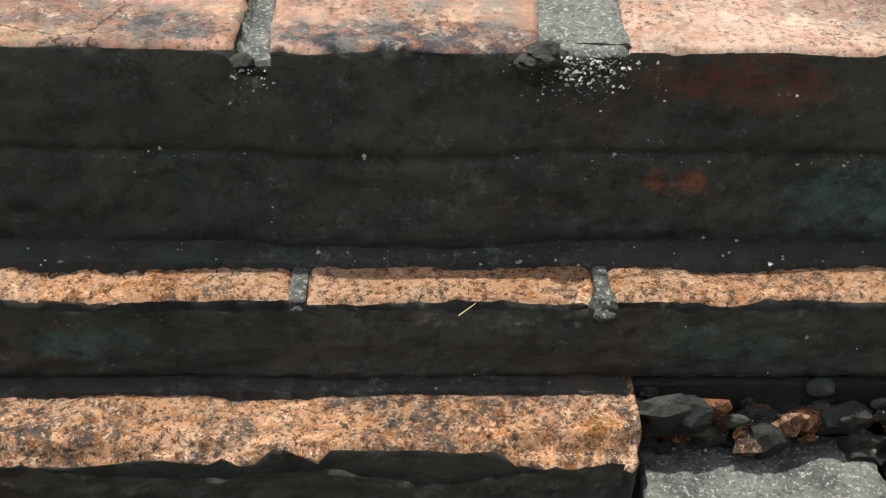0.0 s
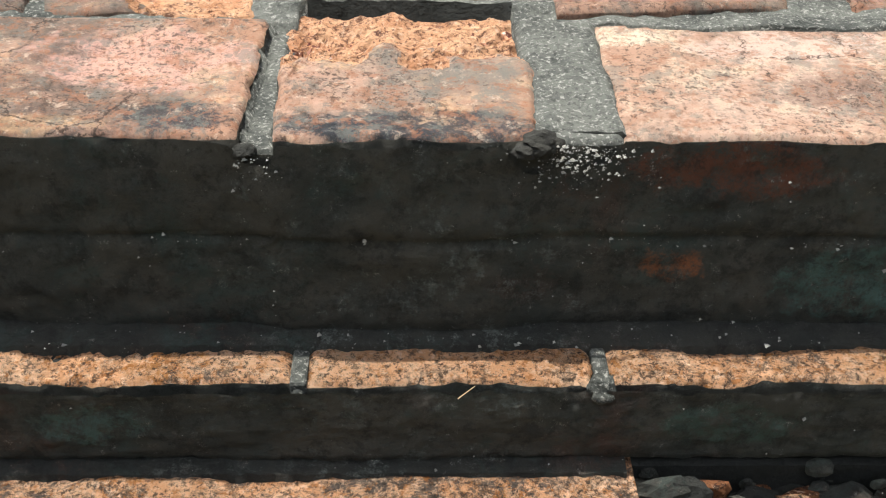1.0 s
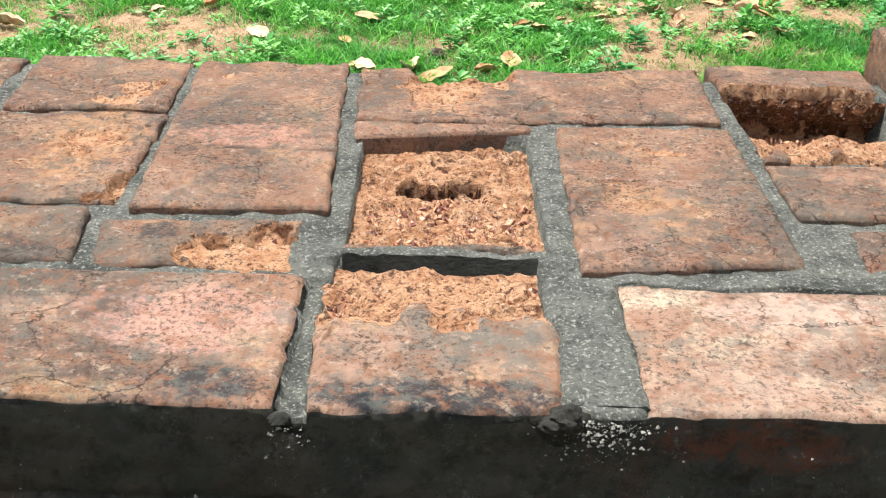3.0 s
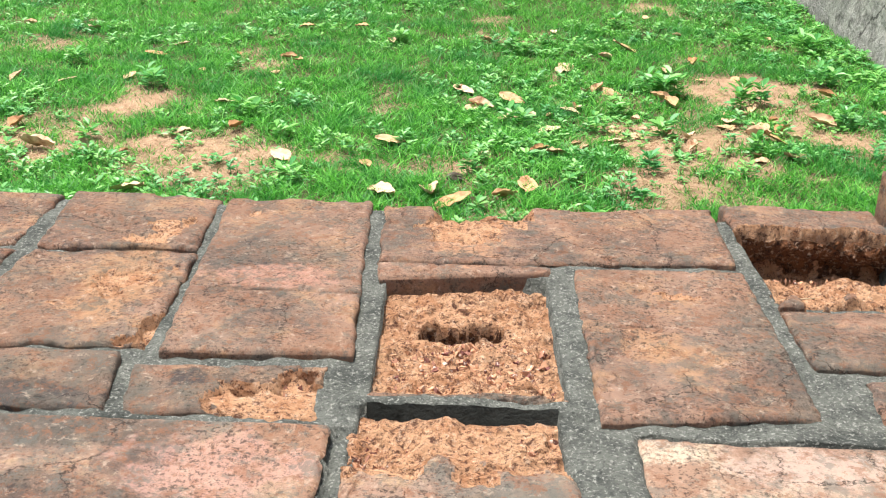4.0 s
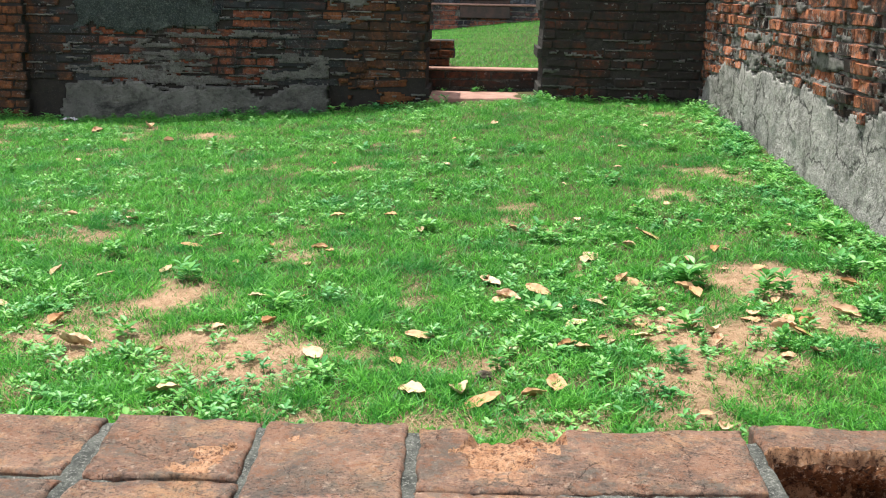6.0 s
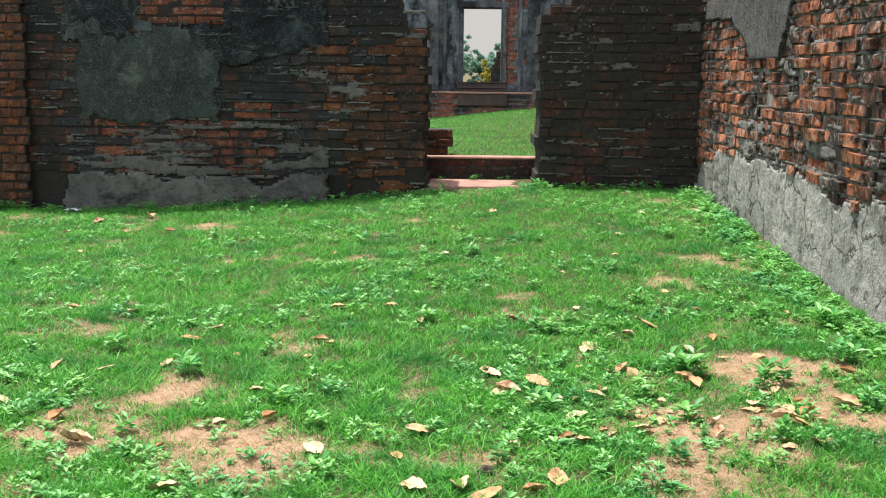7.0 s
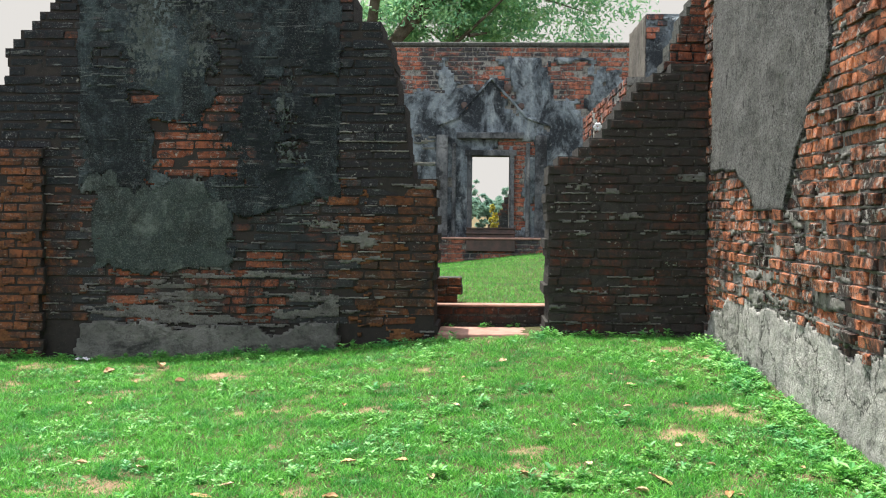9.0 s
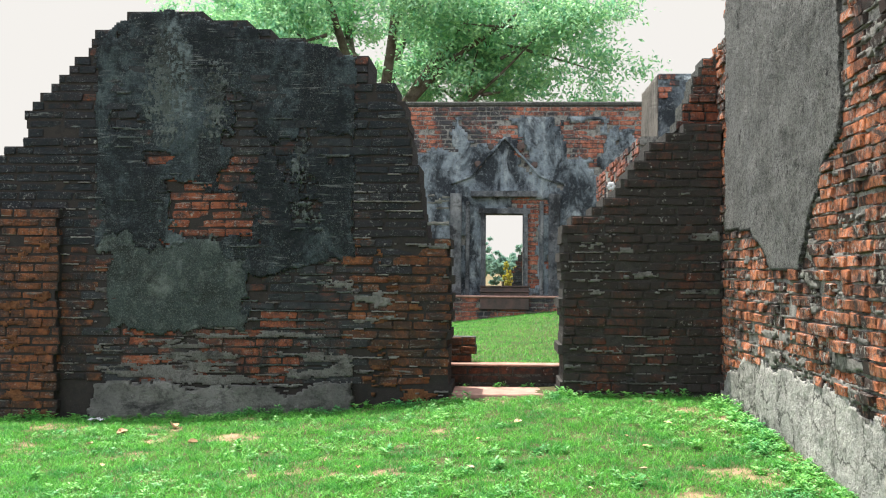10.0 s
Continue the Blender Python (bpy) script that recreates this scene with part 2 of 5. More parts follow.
def make_ground():
    a = Mat("dry_soil_and_turf", 0.97, 0.1)
    a.mix((0.42, 0.28, 0.185), 0.0)
    a.mix((0.30, 0.19, 0.12), a.noise(14, 8, 0.75, lo=0.44, hi=0.6))
    a.mix((0.50, 0.37, 0.26), a.times(a.noise(60, 6, 0.75, lo=0.53, hi=0.62), 0.7))
    turf = a.n.new("ShaderNodeAttribute")
    turf.attribute_name = "turf"
    a.mix((0.018, 0.042, 0.011), a.times(turf.outputs["Fac"], 0.85))
    a.bump(a.noise(35, 8, 0.75), 0.02, 0.8)
    return a.done()


def make_green(name, one, two, three, spec=0.3):
    a = Mat(name, 0.45, spec)
    a.mix(one, 0.0)
    a.mix(two, a.per_island())
    a.mix(three, a.times(a.noise(2.2, 4, 0.6, lo=0.48, hi=0.66), 0.75))
    a.b.inputs["Subsurface Weight"].default_value = 0.0
    m = a.done()
    # thin leaves let light through
    t = a.n.new("ShaderNodeBsdfTranslucent")
    mixer = a.n.new("ShaderNodeMixShader")
    mixer.inputs[0].default_value = 0.36
    a.l.new(a.c, t.inputs["Color"])
    a.l.new(a.b.outputs[0], mixer.inputs[1])
    a.l.new(t.outputs[0], mixer.inputs[2])
    a.l.new(mixer.outputs[0], a.n["Material Output"].inputs["Surface"])
    return m


def make_dry_leaf():
    a = Mat("dry_leaf", 0.7, 0.3)
    a.mix((0.46, 0.26, 0.12), 0.0)
    a.mix((0.66, 0.48, 0.33), a.per_object())
    a.mix((0.24, 0.11, 0.05), a.noise(22, 5, 0.6, lo=0.5, hi=0.68))
    a.bump(a.noise(60, 4, 0.6), 0.004, 0.7)
    return a.done()


def make_plain(name, one, two, scale=6.0, rough=0.9, depth=0.01):
    a = Mat(name, rough, 0.2)
    a.mix(one, 0.0).mix(two, a.noise(scale, 7, 0.7, lo=0.4, hi=0.62))
    a.bump(a.noise(scale * 7, 6, 0.7), depth, 0.8)
    return a.done()


SLATE = (0.055, 0.060, 0.068)
BRICK_TOP = make_brick_top("bleached_brick", (0.46, 0.265, 0.175), (0.56, 0.38, 0.295), (0.64, 0.43, 0.27), (0.19, 0.20, 0.18), 0.485, 0.08, 0.8,
                           [((0.06, -0.855, 0.445), (0.155, 0.032, 0.1), SLATE, 0.95), ((0.03, -0.865, 0.445), (0.07, 0.02, 0.1), SLATE, 0.9), ((-0.17, -0.84, 0.445), (0.06, 0.03, 0.1), SLATE, 0.95), ((-0.33, -0.855, 0.445), (0.09, 0.02, 0.1), (0.78, 0.50, 0.27), 0.7), ((-0.32, -0.70, 0.445), (0.05, 0.05, 0.1), SLATE, 0.6),
                            ((-0.44, -0.81, 0.445), (0.26, 0.075, 0.1), (0.085, 0.08, 0.075), 0.65), ((-0.40, -0.64, 0.445), (0.16, 0.04, 0.1), (0.13, 0.115, 0.10), 0.75), ((-0.22, -0.71, 0.445), (0.12, 0.07, 0.1), (0.74, 0.44, 0.36), 0.7)])
BRICK_PINK = make_brick_top("pale_pink_brick", (0.50, 0.315, 0.225), (0.62, 0.45, 0.36), (0.72, 0.55, 0.40), (0.26, 0.245, 0.21), 0.50, 0.0, 0.6,
                            [((0.30, -0.64, 0.445), (0.05, 0.03, 0.1), (0.85, 0.68, 0.52), 0.9), ((0.50, -0.66, 0.445), (0.12, 0.05, 0.1), (0.74, 0.55, 0.46), 0.8), ((0.62, -0.78, 0.445), (0.2, 0.05, 0.1), (0.22, 0.15, 0.12), 0.7)])
BRICK_BROWN = make_brick_top("brown_weathered_brick", (0.40, 0.235, 0.16), (0.47, 0.305, 0.23), (0.57, 0.34, 0.20), (0.175, 0.172, 0.148), 0.462, 0.16, 0.7,
                             [((-0.24, -0.16, 0.445), (0.11, 0.05, 0.1), (0.60, 0.33, 0.25), 0.85), ((0.07, 0.05, 0.445), (0.07, 0.12, 0.1), (0.66, 0.37, 0.22), 0.8), ((-0.48, -0.2, 0.445), (0.07, 0.16, 0.1), (0.62, 0.36, 0.20), 0.75),
                              ((0.33, -0.36, 0.445), (0.05, 0.05, 0.1), (0.60, 0.34, 0.18), 0.6), ((-0.30, -0.50, 0.445), (0.03, 0.03, 0.1), SLATE, 0.8), ((-0.55, -0.55, 0.445), (0.14, 0.03, 0.1), SLATE, 0.7), ((-0.05, 0.06, 0.445), (0.05, 0.1, 0.1), (0.14, 0.115, 0.10), 0.7)])
BRICK_RAW = make_brick_raw("crumbled_brick", (0.70, 0.41, 0.245), (0.52, 0.26, 0.14), (0.10, 0.045, 0.035), 0.85)
# broken brick with the shade of deep hollows put into its colour
RAW_DARK = make_brick_raw("shade_dark_broken_brick", (0.24, 0.105, 0.05), (0.13, 0.055, 0.03), (0.035, 0.02, 0.016), 0.9)
LEDGE_CLEAN, LEDGE_CRUSTED, BRICK_BLACK = make_brick_lichen("pitted_ledge_brick", 0.535, 0.85), make_brick_lichen("lichened_ledge_brick", 0.495, 0.9), make_brick_black("algae_and_shade_brick", (0.102, 0.099, 0.080), (0.066, 0.072, 0.061))
# moss tone deepened to hold the shadow on the ledges as well
MOSS_SHADE = make_brick_black("moss_and_shade_black", (0.052, 0.052, 0.044), (0.034, 0.037, 0.033))
FLECK = make_plain("lime_fleck", (0.62, 0.61, 0.55), (0.30, 0.31, 0.29), 40.0)
MORTAR = make_mortar("grey_mortar", (0.155, 0.163, 0.146), (0.050, 0.056, 0.052), 0.565)
MORTAR_BLACK = make_mortar("grime_and_shade_mortar", (0.035, 0.037, 0.034), (0.02, 0.022, 0.02), 0.75)
RUIN_DARK = make_ruin_brick("sooty_ruin_brick", (0.34, 0.11, 0.05), (0.15, 0.06, 0.04), (0.042, 0.048, 0.050), 0.41, 0.51, 0.655, True)
RUIN_BROWN = make_ruin_brick("brown_ruin_brick", (0.38, 0.142, 0.056), (0.28, 0.105, 0.046), (0.060, 0.042, 0.032), 0.455, 0.60, 0.655, True)
RUIN_RED = make_ruin_brick("red_ruin_brick", (0.84, 0.29, 0.115), (0.60, 0.24, 0.145), (0.040, 0.034, 0.032), 0.482, 0.555, 0.55)
RUIN_FAR = make_ruin_brick("pale_ruin_brick", (0.66, 0.23, 0.13), (0.42, 0.18, 0.12), (0.050, 0.056, 0.062), 0.49, 0.58, 0.59)
CORE_BLACK = make_mortar("soot_black_joint", (0.060, 0.056, 0.050), (0.030, 0.029, 0.028), 0.64)
CORE_BROWN = make_mortar("dark_earth_joint", (0.042, 0.037, 0.033), (0.028, 0.027, 0.026), 0.66)
CORE_DARK = make_mortar("black_lime_joint", (0.085, 0.088, 0.08), (0.024, 0.025, 0.024), 0.60)
CORE_PALE = make_mortar("pale_lime_joint", (0.30, 0.29, 0.265), (0.05, 0.05, 0.046), 0.58)
PLASTER_BLACK = make_plaster("blackened_plaster", (0.038, 0.053, 0.060), (0.088, 0.122, 0.130), (0.021, 0.026, 0.030), 0.46, 0.16, (0.26, 0.33, 0.33), 0.58, 0.02, 0.25, 0.0, True)
PLASTER_GREEN = make_plaster("green_grey_plaster", (0.088, 0.118, 0.11), (0.06, 0.083, 0.078), (0.040, 0.048, 0.045), 0.50, 0.5, (0.30, 0.35, 0.32), 0.54, 0.02, 0.35)
PLASTER_GREY = make_plaster("grey_plaster", (0.29, 0.295, 0.285), (0.21, 0.215, 0.205), (0.04, 0.04, 0.039), 0.60, 0.5, (0.30, 0.30, 0.28), 0.54, 0.03, 0.9)
PLASTER_PALE = make_plaster("sun_tinted_pale_plaster", (0.22, 0.20, 0.17), (0.15, 0.135, 0.12), (0.05, 0.05, 0.047), 0.54, 0.2, (0.27, 0.26, 0.23), 0.54)
PLASTER_BLUE = make_plaster("streaked_far_plaster", (0.21, 0.255, 0.29), (0.34, 0.40, 0.44), (0.026, 0.032, 0.040), 0.455, 0.3, (0.60, 0.66, 0.68), 0.55)
GROUND = make_ground()
GRASS = make_green("grass", (0.022, 0.16, 0.030), (0.19, 0.58, 0.08), (0.03, 0.21, 0.045), 0.25)
WEED = make_green("weed_leaf", (0.06, 0.29, 0.06), (0.27, 0.58, 0.13), (0.07, 0.33, 0.12), 0.5)
STRAW = make_green("dry_grass", (0.42, 0.31, 0.18), (0.54, 0.41, 0.26), (0.34, 0.25, 0.14))
FOLIAGE = make_green("tree_leaf", (0.15, 0.38, 0.21), (0.52, 0.78, 0.41), (0.18, 0.45, 0.30))
# leaf colour of far trees, with the distance haze mixed in
FOLIAGE_FAR = make_green("haze_tinted_leaf", (0.20, 0.34, 0.27), (0.26, 0.40, 0.29), (0.18, 0.31, 0.27), 0.1)
YELLOW = make_green("yellow_leaf", (0.55, 0.45, 0.05), (0.45, 0.42, 0.08), (0.35, 0.36, 0.07))
BARK = make_plain("bark", (0.16, 0.135, 0.11), (0.08, 0.065, 0.05), 5.0, 0.95, 0.03)
DRY_LEAF = make_dry_leaf()
PINK_SLAB = make_plain("pinkish_worn_slab", (0.40, 0.24, 0.19), (0.25, 0.15, 0.12), 5.0)
WHITE = make_plain("white_flower", (0.75, 0.75, 0.78), (0.6, 0.6, 0.66), 20.0)
BROWN_RENDER = make_plaster("brown_earth_render", (0.30, 0.130, 0.055), (0.19, 0.085, 0.04), (0.040, 0.033, 0.028), 0.52, 0.25, (0.42, 0.20, 0.09), 0.56, 0.02, 0.2)
SIDE_FOOT = make_plaster("pale_flaking_render", (0.40, 0.39, 0.36), (0.30, 0.295, 0.275), (0.075, 0.075, 0.068), 0.56, 0.7, (0.50, 0.49, 0.45), 0.52, 0.012, 0.3, 0.03)
LIME_RUN = make_plaster("washed_lime", (0.175, 0.21, 0.198), (0.12, 0.147, 0.138), (0.04, 0.048, 0.046), 0.50, 0.5, (0.30, 0.34, 0.32), 0.54, 0.02, 0.3)
SOOT_BRICK = make_ruin_brick("soot_covered_brick", (0.13, 0.055, 0.034), (0.07, 0.04, 0.032), (0.033, 0.034, 0.037), 0.33, 0.44, 0.63, True)


# ---------------------------------------------------------------- helpers for building
def fbm(x, y, z=0.0, octaves=4):
    return noise.fractal(Vector((x, y, z)), 0.9, 2.1, octaves)


def smooth(a, b, x):
    s = min(1.0, max(0.0, (x - a) / (b - a)))
    return s * s * (3 - 2 * s)


def steps_of(points):
    xs, zs = zip(*points)
    return lambda x: float(np.interp(x, xs, zs))


def mesh_of(name, verts, faces, materials, soft=False, index=None):
    me = bpy.data.meshes.new(name)
    me.from_pydata(verts, [], faces)
    for m in materials if isinstance(materials, (list, tuple)) else [materials]:
        me.materials.append(m)
    if index is not None:
        me.polygons.foreach_set("material_index", index)
    if soft:
        me.polygons.foreach_set("use_smooth", [True] * len(me.polygons))
    me.update()
    return me


def under(ob, parent):
    ob.parent = parent
    return ob


def part(name, bm, material, parent, label=""):
    """Links a bmesh as one mesh object under a thing or a part."""
    me = bpy.data.meshes.new(name)
    bm.normal_update()
    bm.to_mesh(me)
    bm.free()
    me.materials.append(material)
    ob = new(name, me)
    if parent:
        ob.parent = parent
    return tagged(ob, label)


def empty(name, where, label, category, group="", kind=""):
    ob = new(name)
    ob.location = where
    return tagged(ob, label, category, group, kind)


def add_box(bm, lo, hi, bevel=0.0, jitter=0.0):
    made = bmesh.ops.create_cube(bm, size=1.0)["verts"]
    for v in made:
        for k in range(3):
            v.co[k] = lo[k] + (v.co[k] + 0.5) * (hi[k] - lo[k]) + random.uniform(-jitter, jitter)
    if bevel:
        edges = list({e for v in made for e in v.link_edges})
        bmesh.ops.bevel(bm, geom=edges, offset=bevel, segments=1, affect="EDGES")


# ---------------------------------------------------------------- the ground
def far_rise(x):
    return float(np.interp(x, [-6, -4, -3, -1.46, -0.5, 0.6, 2.2], [-0.1, -0.07, -0.04, 0.06, 0.16, 0.23, 0.22]))


def ground_z(x, y):
    """Height of the soil: dips behind the camera, rises towards the doorway, higher again past it."""
    if y < 0.2:
        return -0.5 + 0.02 * fbm(x, y)
    if y < 9.74:
        z = far_rise(x) * smooth(3.0, 9.6, y) ** 0.8 if y > 3 else 0.0
        return z + 0.012 * fbm(x * 1.3, y * 1.3, 3) + 0.006 * fbm(x * 5, y * 5, 7)
    z = 0.44 + 0.115 * max(0.0, min(x, 3.0) + 0.9) * smooth(11.0, 19.5, y)
    return z + (0.01 * fbm(x, y, 5) if y < 40 else 0.0)


def build_ground():
    xs = np.r_[-600, -150, -40, -15, np.arange(-6.5, 2.4, 0.06), 6, 15, 40, 150, 600]
    ys = np.r_[-600, -100, -20, -6, -3, -1.0, 0.1, 0.21, np.arange(0.3, 9.7, 0.06), 9.73, 9.745, np.arange(10, 20.1, 0.4), 24, 40, 90, 250, 900]
    verts = [(x, y, ground_z(x, y)) for y in ys for x in xs]
    w = len(xs)
    faces = [(j * w + i, j * w + i + 1, (j + 1) * w + i + 1, (j + 1) * w + i) for j in range(len(ys) - 1) for i in range(w - 1)]
    me = mesh_of("ground", verts, faces, GROUND, True)
    turf = me.attributes.new("turf", "FLOAT", "POINT")
    turf.data.foreach_set("value", [(1 - bareness(x, y)) if 0.2 < y < 9.74 else (1.0 if 9.9 < y < 30 else 0.8) for x, y, z in verts])
    ob = new("ground", me)
    tagged(ob, "bare sandy soil with patches of short green turf", "ground", kind="structure")


BARE = [(-1.63, 2.04, 0.38, 0.42), (-1.16, 2.42, 0.24, 0.36), (-0.82, 1.91, 0.28, 0.36), (-2.0, 3.75, 0.3, 0.30), (-1.4, 2.92, 0.2, 0.28), (-0.27, 2.49, 0.15, 0.28), (1.16, 2.92, 0.34, 0.42), (0.8, 2.27, 0.36, 0.44),
        (1.6, 3.14, 0.36, 0.42), (1.19, 4.77, 0.3, 0.22), (-2.21, 7.45, 0.4, 0.30), (1.68, 8.05, 0.35, 0.32), (0.5, 3.35, 0.25, 0.26), (-2.0, 4.16, 0.25, 0.26), (0.64, 4.25, 0.2, 0.18), (1.35, 2.3, 0.42, 0.44), (-3.2, 7.9, 0.35, 0.3)]


def bareness(x, y):
    """1 where the soil lies bare, 0 where the turf is thick."""
    b = 0.30 + 0.34 * fbm(x * 1.9 + 21, y * 1.9, 14, 6) + 0.20 * fbm(x * 9, y * 9, 31, 4)
    b += 0.20 * (1 - smooth(1.2, 2.3, y))
    for cx, cy, r, amount in BARE:
        d = ((x - cx) ** 2 + 1.6 * (y - cy) ** 2) / (r * r)
        if d < 6:
            b += amount * math.exp(-d) * (0.75 + 0.6 * fbm(x * 6, y * 6, 33, 4))
    return smooth(0.39, 0.70, b)


def blades(name, spots, height, width, lean, material, label, seed):
    """Bent tapering blades, five corners each, as one mesh."""
    rng = np.random.default_rng(seed)
    base = np.array(spots)
    n = len(base)
    a = rng.uniform(0, 2 * np.pi, n)
    tilt = rng.normal(0, lean, (n, 2))
    h = height * rng.uniform(0.45, 1.25, n) * base[:, 3]
    w = width * rng.uniform(0.6, 1.2, n)
    side = np.stack([np.cos(a), np.sin(a), 0 * a], 1) * w[:, None] / 2
    up = np.stack([tilt[:, 0] * h, tilt[:, 1] * h, h], 1)
    p = base[:, :3]
    mid = p + up * 0.55
    tip = p + up * np.array([1.7, 1.7, 0.95])
    verts = np.stack([p - side, p + side, mid + side * 0.8, mid - side * 0.8, tip], 1).reshape(-1, 3)
    me = bpy.data.meshes.new(name)
    k = np.arange(n)[:, None] * 5
    loops = np.concatenate([k + [0, 1, 2, 3], k + [3, 2, 4]], 1).ravel()
    starts = (np.arange(n)[:, None] * 7 + [0, 4]).ravel()
    me.vertices.add(n * 5)
    me.vertices.foreach_set("co", verts.ravel())
    me.loops.add(n * 7)
    me.loops.foreach_set("vertex_index", loops.astype(np.int32))
    me.polygons.add(n * 2)
    me.polygons.foreach_set("loop_start", starts.astype(np.int32))
    me.update(calc_edges=True)
    me.materials.append(material)
    return tagged(new(name, me), label, "grass", kind="stuff")


def build_grass():
    rng = np.random.default_rng(5)
    # bareness and height of the soil and the tufts, laid out on a fine net
    step, x0, y0 = 0.03, -6.4, 0.3
    gx, gy = np.arange(x0, 2.3, step), np.arange(y0, 9.1, step)
    bare = np.array([[bareness(x, y) for x in gx] for y in gy])
    tufts = np.array([[min(1.0, max(0.0, 0.5 + 0.5 * fbm(x * 6, y * 6, 2, 3))) for x in gx] for y in gy])
    level = np.array([[ground_z(x, y) for x in gx] for y in gy])
    y = 0.35 + 8.5 * rng.random(1100000) ** 1.25
    half = 0.55 + 0.46 * (y + 1.9)
    x = rng.uniform(-1, 1, len(y)) * (half + 0.1)
    fits = (x < 2.17) & (x > x0 + 0.1)
    x, y = x[fits], y[fits]
    i, j = ((y - y0) / step).astype(int), ((x - x0) / step).astype(int)
    b, tuft, z = bare[i, j], tufts[i, j], level[i, j]
    grows = rng.random(len(x)) < (1 - b) * (0.12 + 0.88 * tuft ** 1.3) + 0.015
    turf = np.stack([x, y, z - 0.004, (0.45 + 0.95 * tuft) * (1 - 0.45 * b)], 1)[grows][:360000]
    dry = (~grows) & (b > 0.15) & (rng.random(len(x)) < 0.35)
    straw = np.stack([x, y, z - 0.002, 0.35 + 0.4 * rng.random(len(x))], 1)[dry][:60000]
    blades("grass", turf, 0.040, 0.0050, 0.55, GRASS, "short bright green lawn grass, patchy and uneven", 1)
    blades("dry_grass", straw, 0.030, 0.0030, 1.5, STRAW, "straw-coloured dead grass lying on bare soil", 2)
    far = np.stack([rng.uniform(-1.3, 1.9, 45000), rng.uniform(9.9, 19.4, 45000)], 1)
    spots = np.array([(p[0], p[1], ground_z(p[0], p[1]) - 0.004, 1.0) for p in far])
    blades("far_grass", spots, 0.035, 0.006, 0.5, GRASS, "short mown lawn past the doorway", 3)


def weed_mesh(name, seed, leaves, reach, size, tall=0.8):
    """A broad-leaved weed: long oval leaves, folded on the midrib, in tiers round short stems."""
    rng = random.Random(seed)
    verts, faces = [], []
    stems = [(rng.uniform(-0.4, 0.4) * reach, rng.uniform(-0.4, 0.4) * reach, rng.uniform(0.5, 1.0) * reach * tall) for _ in range(max(1, leaves // 9))]
    for k in range(leaves):
        sx, sy, sz = rng.choice(stems)
        a = rng.uniform(0, 6.283)
        h = sz * rng.uniform(0.2, 1.0)
        s = size * rng.uniform(0.65, 1.2)
        rise = 0.15 + 0.7 * h / (reach * tall) + rng.uniform(-0.25, 0.25)
        out = Vector((math.cos(a), math.sin(a), rise)).normalized()
        side = Vector((-math.sin(a), math.cos(a), rng.uniform(-0.2, 0.2))).normalized()
        up = out.cross(side)
        c = Vector((sx, sy, h)) + out * s * 1.15
        fold, droop = up * s * 0.12, Vector((0, 0, -0.30 * s))
        i = len(verts)
        verts += [c - out * s, c - out * s * 0.25 + side * s * 0.42 + fold, c + out * s * 0.40 + side * s * 0.40 + fold + droop * 0.4, c + out * s + droop,
                  c + out * s * 0.40 - side * s * 0.40 + fold + droop * 0.4, c - out * s * 0.25 - side * s * 0.42 + fold]
        faces += [(i, i + 1, i + 2, i + 3), (i, i + 3, i + 4, i + 5)]
    for sx, sy, sz in stems:
        i = len(verts)
        verts += [(sx - 0.002, sy, -0.01), (sx + 0.002, sy, -0.01), (sx, sy, sz)]
        faces.append((i, i + 1, i + 2))
    return mesh_of(name, verts, faces, WEED)


PLANTS = [(-1.69, 3.14, 1.1), (-1.23, 2.79, 1.2), (-0.76, 2.38, 1.3), (-0.84, 6.14, 1.2), (0.36, 4.65, 1.0), (0.88, 5.15, 1.2), (1.43, 6.27, 1.2), (-0.24, 3.84, 1.0), (1.01, 2.91, 1.6), (0.93, 2.98, 1.3), (1.27, 2.76, 1.6), (1.36, 2.82, 1.3),
          (0.58, 2.33, 1.0), (0.84, 2.27, 1.2), (-1.26, 2.0, 1.0), (0.29, 2.38, 1.2), (0.34, 3.71, 1.3), (0.40, 3.62, 1.0), (0.73, 2.56, 1.0), (1.85, 3.87, 1.5), (-2.0, 6.48, 1.3), (-0.95, 3.15, 0.9), (1.55, 3.96, 1.4),
          (0.0, 5.63, 1.0), (0.93, 4.28, 1.2), (-2.05, 3.06, 1.0), (-3.14, 5.43, 1.2), (-0.59, 2.11, 1.0), (1.62, 2.5, 1.2), (1.15, 2.05, 1.1), (0.1, 1.75, 0.9), (-0.5, 1.62, 0.9), (0.72, 1.8, 1.0), (1.75, 3.2, 1.3)]


def build_weeds():
    rng = random.Random(9)
    forms = [weed_mesh("weed", s, n, r, z) for s, n, r, z in ((1, 10, 0.040, 0.012), (2, 15, 0.05, 0.013), (3, 24, 0.065, 0.014), (4, 9, 0.045, 0.017), (5, 34, 0.085, 0.0135))]
    plants = [weed_mesh("weed_plant", s, n, r, z, 1.0) for s, n, r, z in ((11, 34, 0.085, 0.026), (12, 46, 0.10, 0.028), (13, 28, 0.075, 0.030))]
    clump = []
    for form in forms:
        co = np.array([v.co[:] for v in form.vertices])
        clump.append((co, [tuple(p.vertices) for p in form.polygons]))
    verts, faces, base = [], [], 0
    made = 0

    def lay(x, y, s):
        nonlocal base
        co, fs = clump[rng.randrange(5)]
        a = rng.uniform(0, 6.283)
        ca, sa = math.cos(a), math.sin(a)
        z = ground_z(x, y)
        for p in co:
            verts.append(((ca * p[0] - sa * p[1]) * s + x, (sa * p[0] + ca * p[1]) * s + y, p[2] * s * 0.75 + z))
